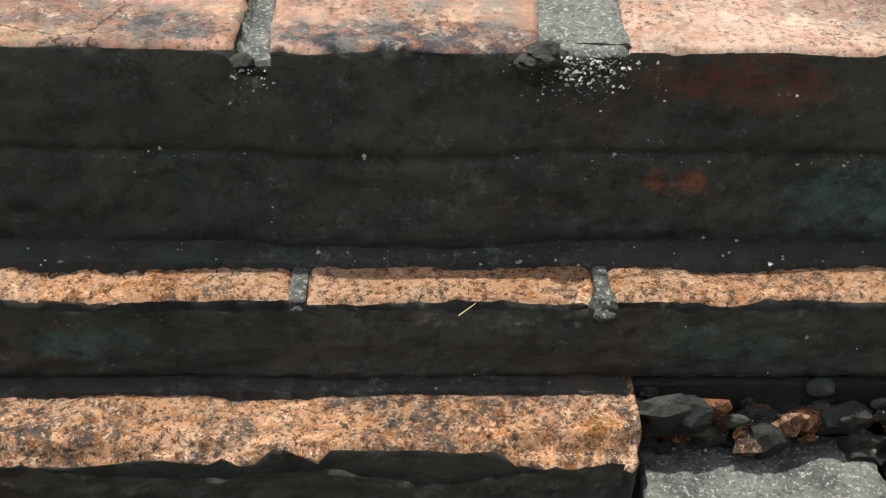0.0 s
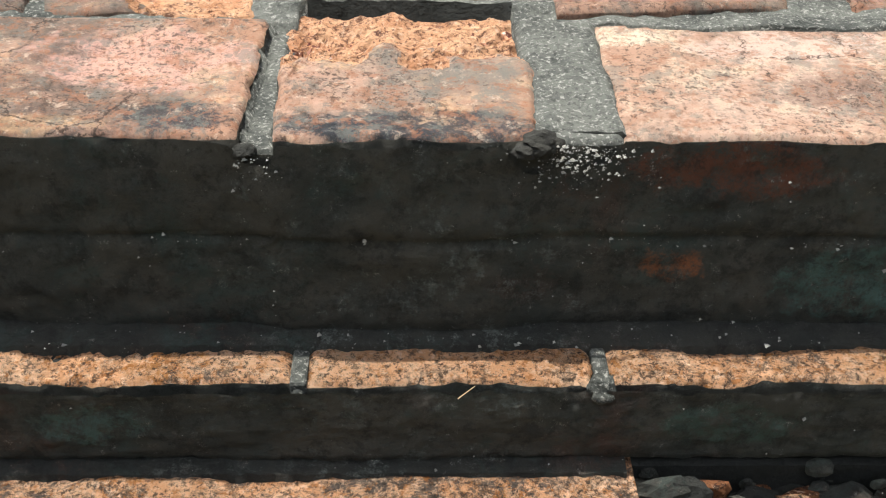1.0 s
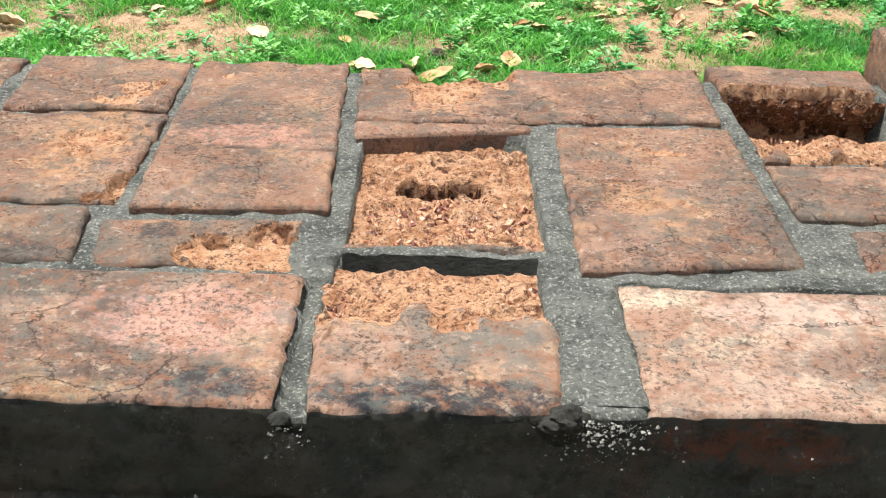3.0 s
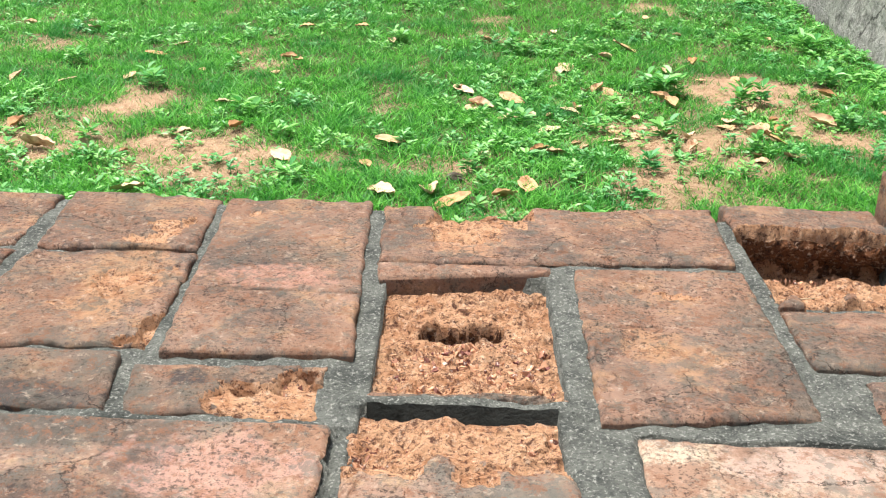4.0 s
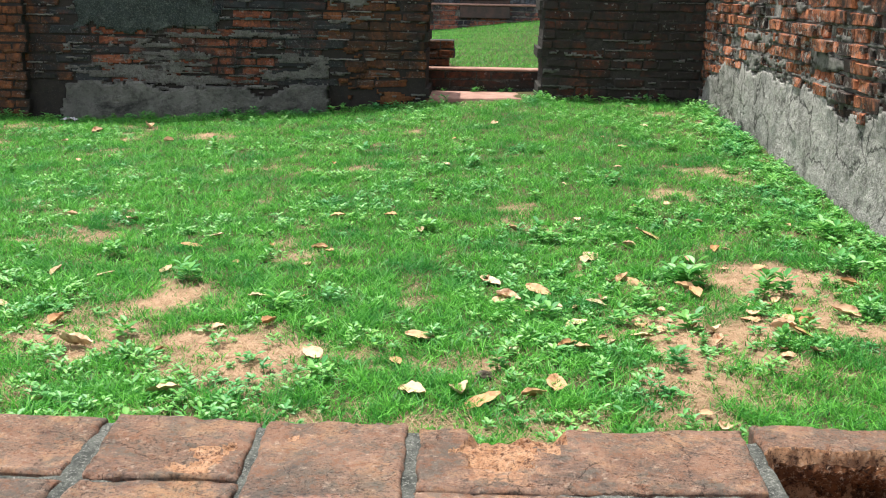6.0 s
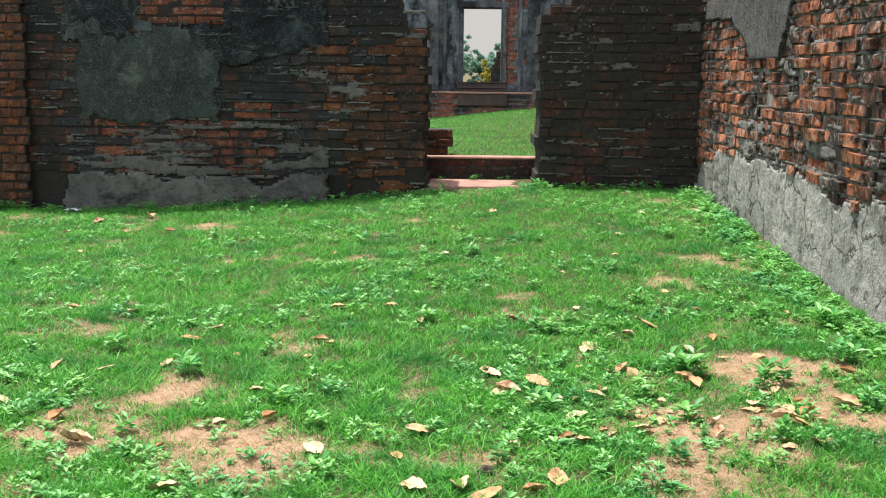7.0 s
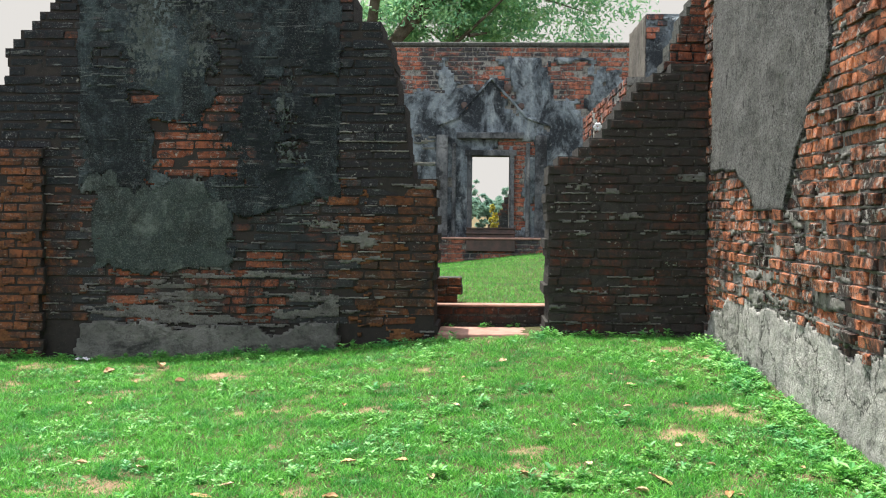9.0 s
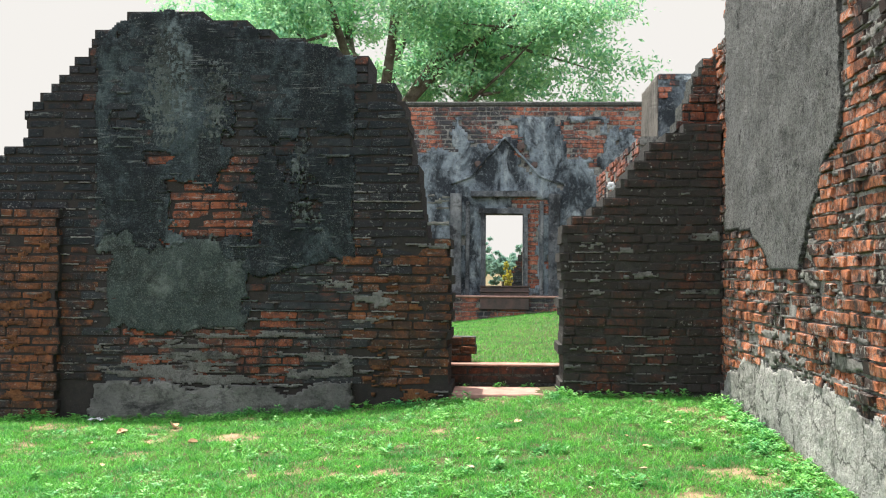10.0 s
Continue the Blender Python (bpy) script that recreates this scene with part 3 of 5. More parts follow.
        faces.extend(tuple(base + k for k in f) for f in fs)
        base += len(co)

    for x, y, s in PLANTS:
        ob = new("weed_plant", plants[rng.randrange(3)])
        ob.matrix_world = pose(x, y, ground_z(x, y), 0, 0, rng.uniform(0, 360)) @ Matrix.Scale(s * 0.8, 4)
        tagged(ob, "leafy green weed standing out of short grass", "weed", "leafy weeds")
    while made < 2600:
        y = 0.8 + 8.0 * rng.random() ** 1.15
        half = 0.5 + 0.45 * (y + 1.9)
        x = rng.uniform(-half, min(half, 2.12))
        patch = fbm(x * 1.1 + 9, y * 1.1, 21, 3)
        if rng.random() > 0.16 + 1.3 * patch + (0.35 if x > 1.6 - 0.08 * (y - 3) else 0) + (0.12 if y < 2.6 else 0):
            continue
        s = rng.uniform(0.55, 1.25)
        made += 1
        lay(x, y, s)
    for k in range(330):  # along the foot of the right-hand wall
        y = rng.uniform(2.2, 8.8)
        lay(2.13 - abs(rng.gauss(0, 0.16)), y, rng.uniform(0.8, 1.9))
    for k in range(170):  # along the foot of the walls by the doorway
        x = rng.uniform(-5.0, 2.1)
        if -0.35 < x < 0.45:
            continue
        lay(x, 8.85 - abs(rng.gauss(0, 0.06)), rng.uniform(0.8, 2.0))
    for k in range(26):
        lay(rng.uniform(0.45, 0.75), rng.uniform(8.6, 8.9), rng.uniform(0.8, 1.6))
    for k in range(14):
        lay(rng.uniform(-0.5, 0.6), 9.66, rng.uniform(0.8, 1.4))
    ob = new("weeds", mesh_of("weeds", verts, faces, WEED))
    tagged(ob, "low green broad-leaved weeds among grass and along walls", "weeds", kind="stuff")


def leaf_mesh(seed, length, width, curl):
    rng = random.Random(seed)
    n, m = 9, 4
    verts, faces = [], []
    for i in range(n):
        u = i / (n - 1)
        half = width * (math.sin(math.pi * min(0.985, max(0.015, u)) ** 0.85) ** 0.8) * 0.5
        for j in range(-m, m + 1):
            v = j / m
            x, y = (u - 0.5) * length, v * half * (1 + 0.12 * rng.uniform(-1, 1))
            z = curl * (abs(v) ** 1.5) * half * 2 + curl * 0.8 * (u - 0.4) ** 2 * length + 0.004 * rng.uniform(-1, 1)
            verts.append((x, y, z + 0.006))
    w = 2 * m + 1
    faces = [(i * w + j, (i + 1) * w + j, (i + 1) * w + j + 1, i * w + j + 1) for i in range(n - 1) for j in range(w - 1)]
    return mesh_of("dry_leaf", verts, faces, DRY_LEAF, True)


def build_leaves():
    rng = random.Random(3)
    forms = [leaf_mesh(1, 0.10, 0.065, 0.25), leaf_mesh(2, 0.12, 0.055, 0.5), leaf_mesh(3, 0.085, 0.06, -0.25), leaf_mesh(4, 0.13, 0.07, 0.15), leaf_mesh(5, 0.07, 0.04, 0.5)]
    spots = [(-0.173, 1.496, 1.1), (0.74, 2.956, 1.2), (0.62, 2.9, 1.1), (0.55, 2.63, 1.0), (-0.18, 2.048, 0.9), (-0.545, 1.82, 1.0), (0.43, 1.95, 1.1),
             (-0.96, 1.43, 1.25), (1.21, 2.26, 1.4), (1.33, 2.34, 1.3), (1.25, 2.4, 1.0), (-2.2, 4.0, 1.0), (-1.4, 1.86, 1.2), (-0.957, 2.144, 0.9), (0.29, 1.59, 1.0),
             (0.92, 3.8, 1.2), (0.21, 3.87, 1.1), (0.09, 2.9, 0.9), (0.16, 2.64, 1.0), (0.78, 2.49, 0.7), (0.36, 2.0, 0.7), (1.12, 2.4, 1.1), (1.31, 2.07, 1.1),
             (1.21, 3.52, 1.2), (-1.83, 3.9, 0.9), (-0.97, 5.66, 0.8), (-3.3, 7.6, 1.3), (-2.96, 7.99, 1.4), (-2.5, 6.99, 1.2), (0.05, 1.42, 1.0), (-0.02, 1.5, 1.1)]
    for k in range(95):
        if k < 45:
            spots.append((rng.gauss(1.0, 0.45), rng.gauss(2.6, 0.6), rng.uniform(0.45, 1.05)))
        else:
            y = rng.uniform(1.3, 8.0)
            spots.append((rng.uniform(-0.42 * (y + 2.2), min(2.0, 0.42 * (y + 2.2))), y, rng.uniform(0.4, 0.9)))
    for x, y, s in spots:
        if x > 2.1:
            continue
        ob = new("dry_leaf", forms[rng.randrange(5)])
        ob.matrix_world = pose(x, y, ground_z(x, y) + 0.012, rng.gauss(0, 9), rng.gauss(0, 9), rng.uniform(0, 360)) @ Matrix.Scale(s, 4)
        tagged(ob, "curled brown dry fallen leaf lying on the grass", "leaf", "fallen leaves")


# ---------------------------------------------------------------- the low brick wall
TOP = 0.445
LAID = []


def worn_brick(parent, quad, z0, z1, seed, materials, n=(22, 18), wear=0.006, pits=(), rough=0.0025, name="brick", tight=False):
    """A weathered brick: quad is front left, front right, back right, back left; pits are (u0, u1, v0, v1, depth)."""
    (ax, ay), (bx, by), (cx, cy), (dx, dy) = quad
    if z1 > 0.4 and name == "brick":
        LAID.append((max(ax, dx) + 0.005, min(bx, cx) - 0.005, max(ay, by) + 0.005, min(cy, dy) - (0.002 if seed != 6 else -0.03)))
    nu, nv = n
    near = nu > 20 and abs(ax + bx) < 2.4
    if near and z1 > 0.06:
        nu, nv = (int(nu * 1.9), int(nv * 1.9)) if name == "brick" else (nu, nv)
    if z1 > 0.4 and seed > 3:
        ax, bx, cx, dx, ay, by, cy, dy = ax - 0.003, bx + 0.003, cx + 0.003, dx - 0.003, ay - 0.003, by - 0.003, cy + 0.003, dy + 0.003
    lu, lv = math.hypot(bx - ax, by - ay), math.hypot(dx - ax, dy - ay)
    verts, faces, index = [], [], []
    for j in range(nv + 1):
        for i in range(nu + 1):
            u, v = i / nu, j / nv
            # more rows close to the arrises
            u, v = u - 0.06 * math.sin(2 * math.pi * u), v - 0.06 * math.sin(2 * math.pi * v)
            x = (ax * (1 - u) + bx * u) * (1 - v) + (dx * (1 - u) + cx * u) * v
            y = (ay * (1 - u) + by * u) * (1 - v) + (dy * (1 - u) + cy * u) * v
            edge = min(v * lv, (1 - v) * lv) if tight else min(u * lu, (1 - u) * lu, v * lv, (1 - v) * lv)
            pull = wear * (0.1 + 1.3 * abs(fbm(x * 11 + seed, y * 11, seed, 3)))
            if near:
                pull += 0.0045 * max(0.0, fbm(x * 52, y * 52, seed, 3)) * max(0.0, 1 - edge / 0.012)
            k = max(0.0, 1 - edge / 0.03) ** 2
            mx, my = (ax + cx) / 2 - x, (ay + cy) / 2 - y
            far = math.hypot(mx, my) + 1e-6
            z = z1 + rough * fbm(x * 9 + seed, y * 9, seed * 3.1, 4) - 0.006 * max(0.0, 1 - edge / 0.010) ** 2
            if near and name == "brick":
                flake = fbm(x * 6 + seed * 1.7, y * 6, seed, 6)
                z -= 0.0032 * smooth(0.16, 0.20, flake) + 0.0022 * smooth(0.42, 0.45, flake)
            deep = 0.0
            for u0, u1, v0, v1, depth, *easy in pits:
                s = easy[0] if easy else 0.022
                e = easy[-1] if easy else 0.022
                wob = (0.03 if depth > 0.025 and v1 > 1.1 else 0.05 if depth > 0.05 else 0.16) * fbm(x * 16, y * 16, seed + 5, 5)
                m = smooth(u0 - s, u0 + s, u + wob) * (1 - smooth(u1 - s, u1 + s, u + wob)) * smooth(v0 - s, v0 + s, v + wob) * (1 - smooth(v1 - e, v1 + e, v + 0.4 * wob))
                deep = max(deep, m * depth * (0.85 + 0.22 * fbm(x * 16, y * 16, seed + 9, 3)) + m * min(0.009, depth * 0.3) * fbm(x * 38, y * 38, seed + 3, 5))
            z -= deep
            jolt = 0.002 if seed == 15 else 0.0035
            jx, jy = (jolt * fbm(x * 60, y * 60, z * 60, 3), jolt * fbm(x * 60 + 9, y * 60, z * 60, 3)) if deep > 0.01 else (0.0, 0.0)
            verts.append((x + mx / far * pull * k + jx, y + my / far * pull * k + jy, z))
            # the deepest part of a pit takes the shade-dark brick
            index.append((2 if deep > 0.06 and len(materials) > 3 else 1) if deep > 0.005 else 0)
    w = nu + 1
    quads = [(j * w + i, j * w + i + 1, (j + 1) * w + i + 1, (j + 1) * w + i) for j in range(nv) for i in range(nu)]
    tops = [max(index[k] for k in q) if len(materials) > 2 else 0 for q in quads]
    faces += quads
    ring = [i for i in range(w)] + [j * w + nu for j in range(1, nv + 1)] + [nv * w + i for i in range(nu - 1, -1, -1)] + [j * w for j in range(nv - 1, 0, -1)]
    prev = ring
    for level in (0.82, 0.45, 0.12, 0.0):
        row = []
        for r in ring:
            x, y, z = verts[r]
            zz = min(z - 0.003, z0 + (z1 - z0) * level) if level else z0
            g = 0.0035 * fbm(x * 30, y * 30 + zz * 40, seed + 2, 4) 
            mx, my = x - (ax + cx) / 2, y - (ay + cy) / 2
            far = math.hypot(mx, my)
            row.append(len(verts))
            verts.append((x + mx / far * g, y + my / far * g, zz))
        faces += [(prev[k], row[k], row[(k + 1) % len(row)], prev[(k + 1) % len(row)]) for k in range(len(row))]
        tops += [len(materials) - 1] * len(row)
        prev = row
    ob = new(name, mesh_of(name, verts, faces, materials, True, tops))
    return under(ob, parent)


def build_low_wall():
    wall = empty("wall_near", (0, 0, 0), "low weathered brick wall with a stepped foot and crumbling bricks", "wall", kind="structure")
    # BRICK_BLACK on the side faces: algae plus the shade of the wall front
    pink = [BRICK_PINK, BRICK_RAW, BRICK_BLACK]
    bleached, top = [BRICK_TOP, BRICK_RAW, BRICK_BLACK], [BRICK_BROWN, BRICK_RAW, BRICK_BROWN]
    z0, z1 = 0.328, TOP
    worn_brick(wall, [(-0.60, -0.873), (-0.105, -0.878), (-0.100, -0.605), (-0.60, -0.600)], z0, z1, 1, bleached, (60, 30), 0.004)
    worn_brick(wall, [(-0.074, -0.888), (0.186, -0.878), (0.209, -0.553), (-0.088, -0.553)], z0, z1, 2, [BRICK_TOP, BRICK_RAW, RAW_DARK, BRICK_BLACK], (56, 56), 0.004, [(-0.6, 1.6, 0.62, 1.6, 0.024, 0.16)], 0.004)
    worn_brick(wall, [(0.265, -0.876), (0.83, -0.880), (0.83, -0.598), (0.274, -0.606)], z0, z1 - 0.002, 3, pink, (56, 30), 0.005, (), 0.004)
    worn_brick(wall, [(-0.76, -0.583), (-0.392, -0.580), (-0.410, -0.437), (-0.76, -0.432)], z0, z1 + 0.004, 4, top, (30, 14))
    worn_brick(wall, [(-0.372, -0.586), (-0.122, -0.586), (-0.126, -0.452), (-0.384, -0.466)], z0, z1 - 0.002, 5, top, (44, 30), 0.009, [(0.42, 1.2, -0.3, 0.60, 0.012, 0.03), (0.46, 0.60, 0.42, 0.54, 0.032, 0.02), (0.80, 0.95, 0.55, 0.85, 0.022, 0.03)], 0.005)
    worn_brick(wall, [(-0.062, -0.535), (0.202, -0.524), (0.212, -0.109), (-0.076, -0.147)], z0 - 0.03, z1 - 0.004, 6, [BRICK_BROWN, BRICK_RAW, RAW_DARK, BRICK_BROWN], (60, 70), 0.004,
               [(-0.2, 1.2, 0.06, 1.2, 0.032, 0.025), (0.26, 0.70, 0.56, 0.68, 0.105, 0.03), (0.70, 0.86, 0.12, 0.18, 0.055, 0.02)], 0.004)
    worn_brick(wall, [(-0.074, -0.146), (0.206, -0.108), (0.210, -0.085), (-0.080, -0.083)], z0, z1 - 0.001, 7, top, (30, 6), 0.003)
    worn_brick(wall, [(0.236, -0.580), (0.524, -0.548), (0.532, -0.286), (0.242, -0.302)], z0, z1, 8, top, (30, 26))
    worn_brick(wall, [(0.242, -0.300), (0.532, -0.284), (0.540, -0.062), (0.250, -0.082)], z0, z1 - 0.003, 9, top, (30, 24), 0.005, [(0.46, 0.66, 0.42, 0.6, 0.008)])
    worn_brick(wall, [(-0.360, -0.432), (-0.092, -0.422), (-0.100, -0.216), (-0.370, -0.226)], z0, z1 + 0.003, 10, top, (30, 22))
    worn_brick(wall, [(-0.370, -0.224), (-0.100, -0.213), (-0.112, 0.215), (-0.384, 0.202)], z0, z1 + 0.001, 11, top, (30, 34), 0.006, [(0.12, 0.22, 0.70, 0.80, 0.006)])
    worn_brick(wall, [(-0.720, -0.424), (-0.384, -0.412), (-0.386, -0.066), (-0.660, -0.074)], z0, z1, 12, top, (34, 34), 0.007, [(0.55, 0.85, 0.5, 0.75, 0.008), (0.93, 1.2, -0.2, 0.28, 0.02)], 0.004)
    worn_brick(wall, [(-0.662, -0.068), (-0.392, -0.060), (-0.402, 0.205), (-0.684, 0.215)], z0, z1 + 0.003, 13, top, (30, 26), 0.007, [(0.6, 0.86, 0.1, 0.5, 0.007)], 0.004)
    worn_brick(wall, [(-0.080, -0.078), (0.530, -0.046), (0.544, 0.226), (-0.086, 0.196)], z0, z1 + 0.001, 14, top, (60, 30), 0.008, [(0.16, 0.44, 0.72, 1.4, 0.034), (0.17, 0.36, 0.35, 0.8, 0.008)], 0.004)
    worn_brick(wall, [(0.562, -0.214), (0.860, -0.205), (0.866, 0.262), (0.568, 0.252)], z0 - 0.05, z1 + 0.002, 15, top, (46, 64), 0.006, [(-0.1, 1.2, 0.40, 0.72, 0.110, 0.22, 0.02), (-0.1, 1.2, 0.06, 0.72, 0.05, 0.06, 0.02)], 0.004)
    worn_brick(wall, [(0.556, -0.410), (0.930, -0.412), (0.930, -0.222), (0.556, -0.220)], z0, z1, 16, top, (30, 18), 0.008)
    worn_brick(wall, [(0.604, -0.552), (0.930, -0.552), (0.930, -0.440), (0.618, -0.440)], z0, z1 - 0.004, 17, top, (26, 14))
    worn_brick(wall, [(0.880, -0.02), (1.15, -0.02), (1.15, 0.27), (0.880, 0.27)], z0, z1 + 0.085, 18, [BRICK_BROWN], (20, 20), 0.02, (), 0.01)
    worn_brick(wall, [(-1.02, -0.424), (-0.744, -0.424), (-0.690, -0.078), (-0.98, -0.078)], z0, z1 - 0.002, 19, top, (26, 26))
    worn_brick(wall, [(-0.99, -0.058), (-0.706, -0.054), (-0.704, 0.196), (-0.99, 0.202)], z0, z1, 20, top, (26, 22))
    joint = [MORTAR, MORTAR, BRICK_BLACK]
    worn_brick(wall, [(0.168, -0.880), (0.272, -0.878), (0.278, -0.62), (0.196, -0.62)], 0.335, TOP - 0.004, 2.3, joint, (22, 40), 0.004, (), 0.006, "joint")
    worn_brick(wall, [(-0.107, -0.878), (-0.070, -0.878), (-0.078, -0.61), (-0.102, -0.61)], 0.335, TOP - 0.018, 2.6, joint, (8, 40), 0.002, (), 0.006, "joint")
    # the rest of the top, away from the middle
    rng = random.Random(21)
    for lo, hi in ((-4.4, -1.03), (1.17, 2.15)):
        for y_lo, y_hi, size in ((-0.875, -0.60, 0.50), (-0.585, -0.44, 0.34), (-0.425, -0.08, 0.28), (-0.06, 0.205, 0.31)):
            x = lo
            while x < hi - 0.08:
                e = min(hi, x + size * rng.uniform(0.85, 1.15))
                worn_brick(wall, [(x, y_lo), (e - 0.018, y_lo), (e - 0.018, y_hi), (x, y_hi)], z0, z1 + rng.uniform(-0.004, 0.004), rng.uniform(0, 90), top, (8, 8))
                x = e
    for a, b, y_lo, y_hi in ((-1.03, -0.62, -0.875, -0.60), (-1.03, -0.78, -0.583, -0.437), (0.85, 1.17, -0.876, -0.60), (0.95, 1.17, -0.55, -0.44), (0.95, 1.17, -0.41, -0.04)):
        worn_brick(wall, [(a, y_lo), (b, y_lo), (b, y_hi), (a, y_hi)], z0, z1, a * 7, top, (14, 12))
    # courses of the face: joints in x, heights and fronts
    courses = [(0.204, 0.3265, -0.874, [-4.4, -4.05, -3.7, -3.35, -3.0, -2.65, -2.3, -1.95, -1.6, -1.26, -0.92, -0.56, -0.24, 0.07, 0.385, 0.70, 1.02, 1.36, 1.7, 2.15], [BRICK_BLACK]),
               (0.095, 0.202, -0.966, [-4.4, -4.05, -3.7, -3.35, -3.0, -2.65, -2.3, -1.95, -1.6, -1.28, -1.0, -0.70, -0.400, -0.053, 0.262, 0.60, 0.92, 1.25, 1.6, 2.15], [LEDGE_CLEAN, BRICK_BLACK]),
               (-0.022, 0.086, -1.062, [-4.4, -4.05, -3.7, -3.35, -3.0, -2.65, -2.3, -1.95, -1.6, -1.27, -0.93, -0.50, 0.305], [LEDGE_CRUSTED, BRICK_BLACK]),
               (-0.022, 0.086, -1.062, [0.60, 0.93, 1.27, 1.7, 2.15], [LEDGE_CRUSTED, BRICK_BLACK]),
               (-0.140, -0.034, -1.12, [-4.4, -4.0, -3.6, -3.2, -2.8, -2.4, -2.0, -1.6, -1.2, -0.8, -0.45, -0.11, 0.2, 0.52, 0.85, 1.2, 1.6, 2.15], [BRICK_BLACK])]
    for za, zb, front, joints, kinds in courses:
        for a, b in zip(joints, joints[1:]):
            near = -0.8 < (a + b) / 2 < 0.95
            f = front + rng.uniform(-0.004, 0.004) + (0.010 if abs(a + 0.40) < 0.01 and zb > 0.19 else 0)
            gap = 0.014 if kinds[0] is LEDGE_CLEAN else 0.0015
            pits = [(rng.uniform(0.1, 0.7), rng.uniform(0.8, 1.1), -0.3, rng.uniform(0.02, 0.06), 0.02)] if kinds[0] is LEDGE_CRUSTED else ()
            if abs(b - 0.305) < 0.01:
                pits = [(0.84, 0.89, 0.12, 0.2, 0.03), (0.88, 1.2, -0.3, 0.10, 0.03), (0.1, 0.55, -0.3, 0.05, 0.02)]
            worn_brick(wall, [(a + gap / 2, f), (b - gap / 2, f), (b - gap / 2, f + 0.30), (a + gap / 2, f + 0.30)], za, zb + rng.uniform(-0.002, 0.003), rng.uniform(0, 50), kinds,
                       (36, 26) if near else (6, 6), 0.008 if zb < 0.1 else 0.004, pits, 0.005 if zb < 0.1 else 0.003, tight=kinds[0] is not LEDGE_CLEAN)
    worn_brick(wall, [(0.315, -1.10), (0.592, -1.10), (0.592, -0.94), (0.315, -0.94)], -0.03, 0.002, 61, [MORTAR], (26, 16), 0.006, (), 0.005)
    # lime and mortar that hold it together
    bm = bmesh.new()
    for lo, hi in (((-4.4, -0.858, 0.198), (2.15, 0.18, 0.29)), ((-4.4, -0.935, 0.088), (2.15, 0.18, 0.196)), ((-4.4, -0.972, -0.03), (2.15, 0.18, 0.087)), ((-4.4, -1.10, -0.56), (2.15, 0.18, -0.031))):
        add_box(bm, lo, hi)
    part("mortar_core", bm, MORTAR_BLACK, wall, "blackened lime mortar behind the bricks")
    for x in (-0.400, -0.053, 0.262, 0.60):
        bm = bmesh.new()
        add_box(bm, (x - 0.008, -0.966, 0.10), (x + 0.008, -0.70, 0.2035), 0.002, 0.001)
        part("joint", bm, MORTAR, wall, "grey mortar joint")
    # fillers in the shade-dark face colour, so the upright joints vanish
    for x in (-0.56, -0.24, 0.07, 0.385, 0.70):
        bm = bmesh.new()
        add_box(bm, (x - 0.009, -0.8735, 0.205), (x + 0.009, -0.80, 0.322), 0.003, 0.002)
        part("joint", bm, BRICK_BLACK, wall, "joint filled flush in the dark face colour")
    # black crust at the back of the ledges: silt, moss and painted shadow
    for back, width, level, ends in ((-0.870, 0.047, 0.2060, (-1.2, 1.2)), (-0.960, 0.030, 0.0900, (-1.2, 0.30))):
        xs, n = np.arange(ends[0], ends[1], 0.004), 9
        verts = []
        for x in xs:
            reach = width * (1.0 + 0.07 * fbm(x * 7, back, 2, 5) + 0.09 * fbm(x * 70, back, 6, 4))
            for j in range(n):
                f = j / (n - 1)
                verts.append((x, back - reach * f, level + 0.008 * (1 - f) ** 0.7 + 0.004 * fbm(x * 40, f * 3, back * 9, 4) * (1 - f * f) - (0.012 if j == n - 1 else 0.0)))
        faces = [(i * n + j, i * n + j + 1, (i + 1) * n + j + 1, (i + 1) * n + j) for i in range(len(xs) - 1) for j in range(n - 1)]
        tagged(under(new("moss_crust", mesh_of("moss_crust", verts, faces, MOSS_SHADE)), wall), "black crust of silt, moss and painted shadow along the ledge")
    # the black skin that hides the joints: algae and face shade in one colour
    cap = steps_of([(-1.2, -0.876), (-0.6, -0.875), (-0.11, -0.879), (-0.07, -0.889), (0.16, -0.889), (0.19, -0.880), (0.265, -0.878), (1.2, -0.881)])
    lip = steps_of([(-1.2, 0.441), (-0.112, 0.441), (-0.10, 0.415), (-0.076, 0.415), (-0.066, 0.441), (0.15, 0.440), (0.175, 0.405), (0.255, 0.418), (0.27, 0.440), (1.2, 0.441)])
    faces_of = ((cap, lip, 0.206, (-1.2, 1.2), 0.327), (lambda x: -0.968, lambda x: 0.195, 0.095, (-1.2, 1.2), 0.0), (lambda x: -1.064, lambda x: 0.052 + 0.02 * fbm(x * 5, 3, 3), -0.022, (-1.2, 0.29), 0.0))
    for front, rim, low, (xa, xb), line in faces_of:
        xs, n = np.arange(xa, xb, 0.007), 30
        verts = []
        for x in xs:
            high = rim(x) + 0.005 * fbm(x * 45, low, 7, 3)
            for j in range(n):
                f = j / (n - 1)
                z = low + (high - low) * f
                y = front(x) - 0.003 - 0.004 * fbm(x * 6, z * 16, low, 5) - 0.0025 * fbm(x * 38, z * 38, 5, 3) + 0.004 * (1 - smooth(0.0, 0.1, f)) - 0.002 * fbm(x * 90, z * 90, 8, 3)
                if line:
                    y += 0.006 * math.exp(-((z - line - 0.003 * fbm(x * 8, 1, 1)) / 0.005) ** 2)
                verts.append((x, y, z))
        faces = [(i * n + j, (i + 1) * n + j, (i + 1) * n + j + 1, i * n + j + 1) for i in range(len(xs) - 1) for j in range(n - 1)]
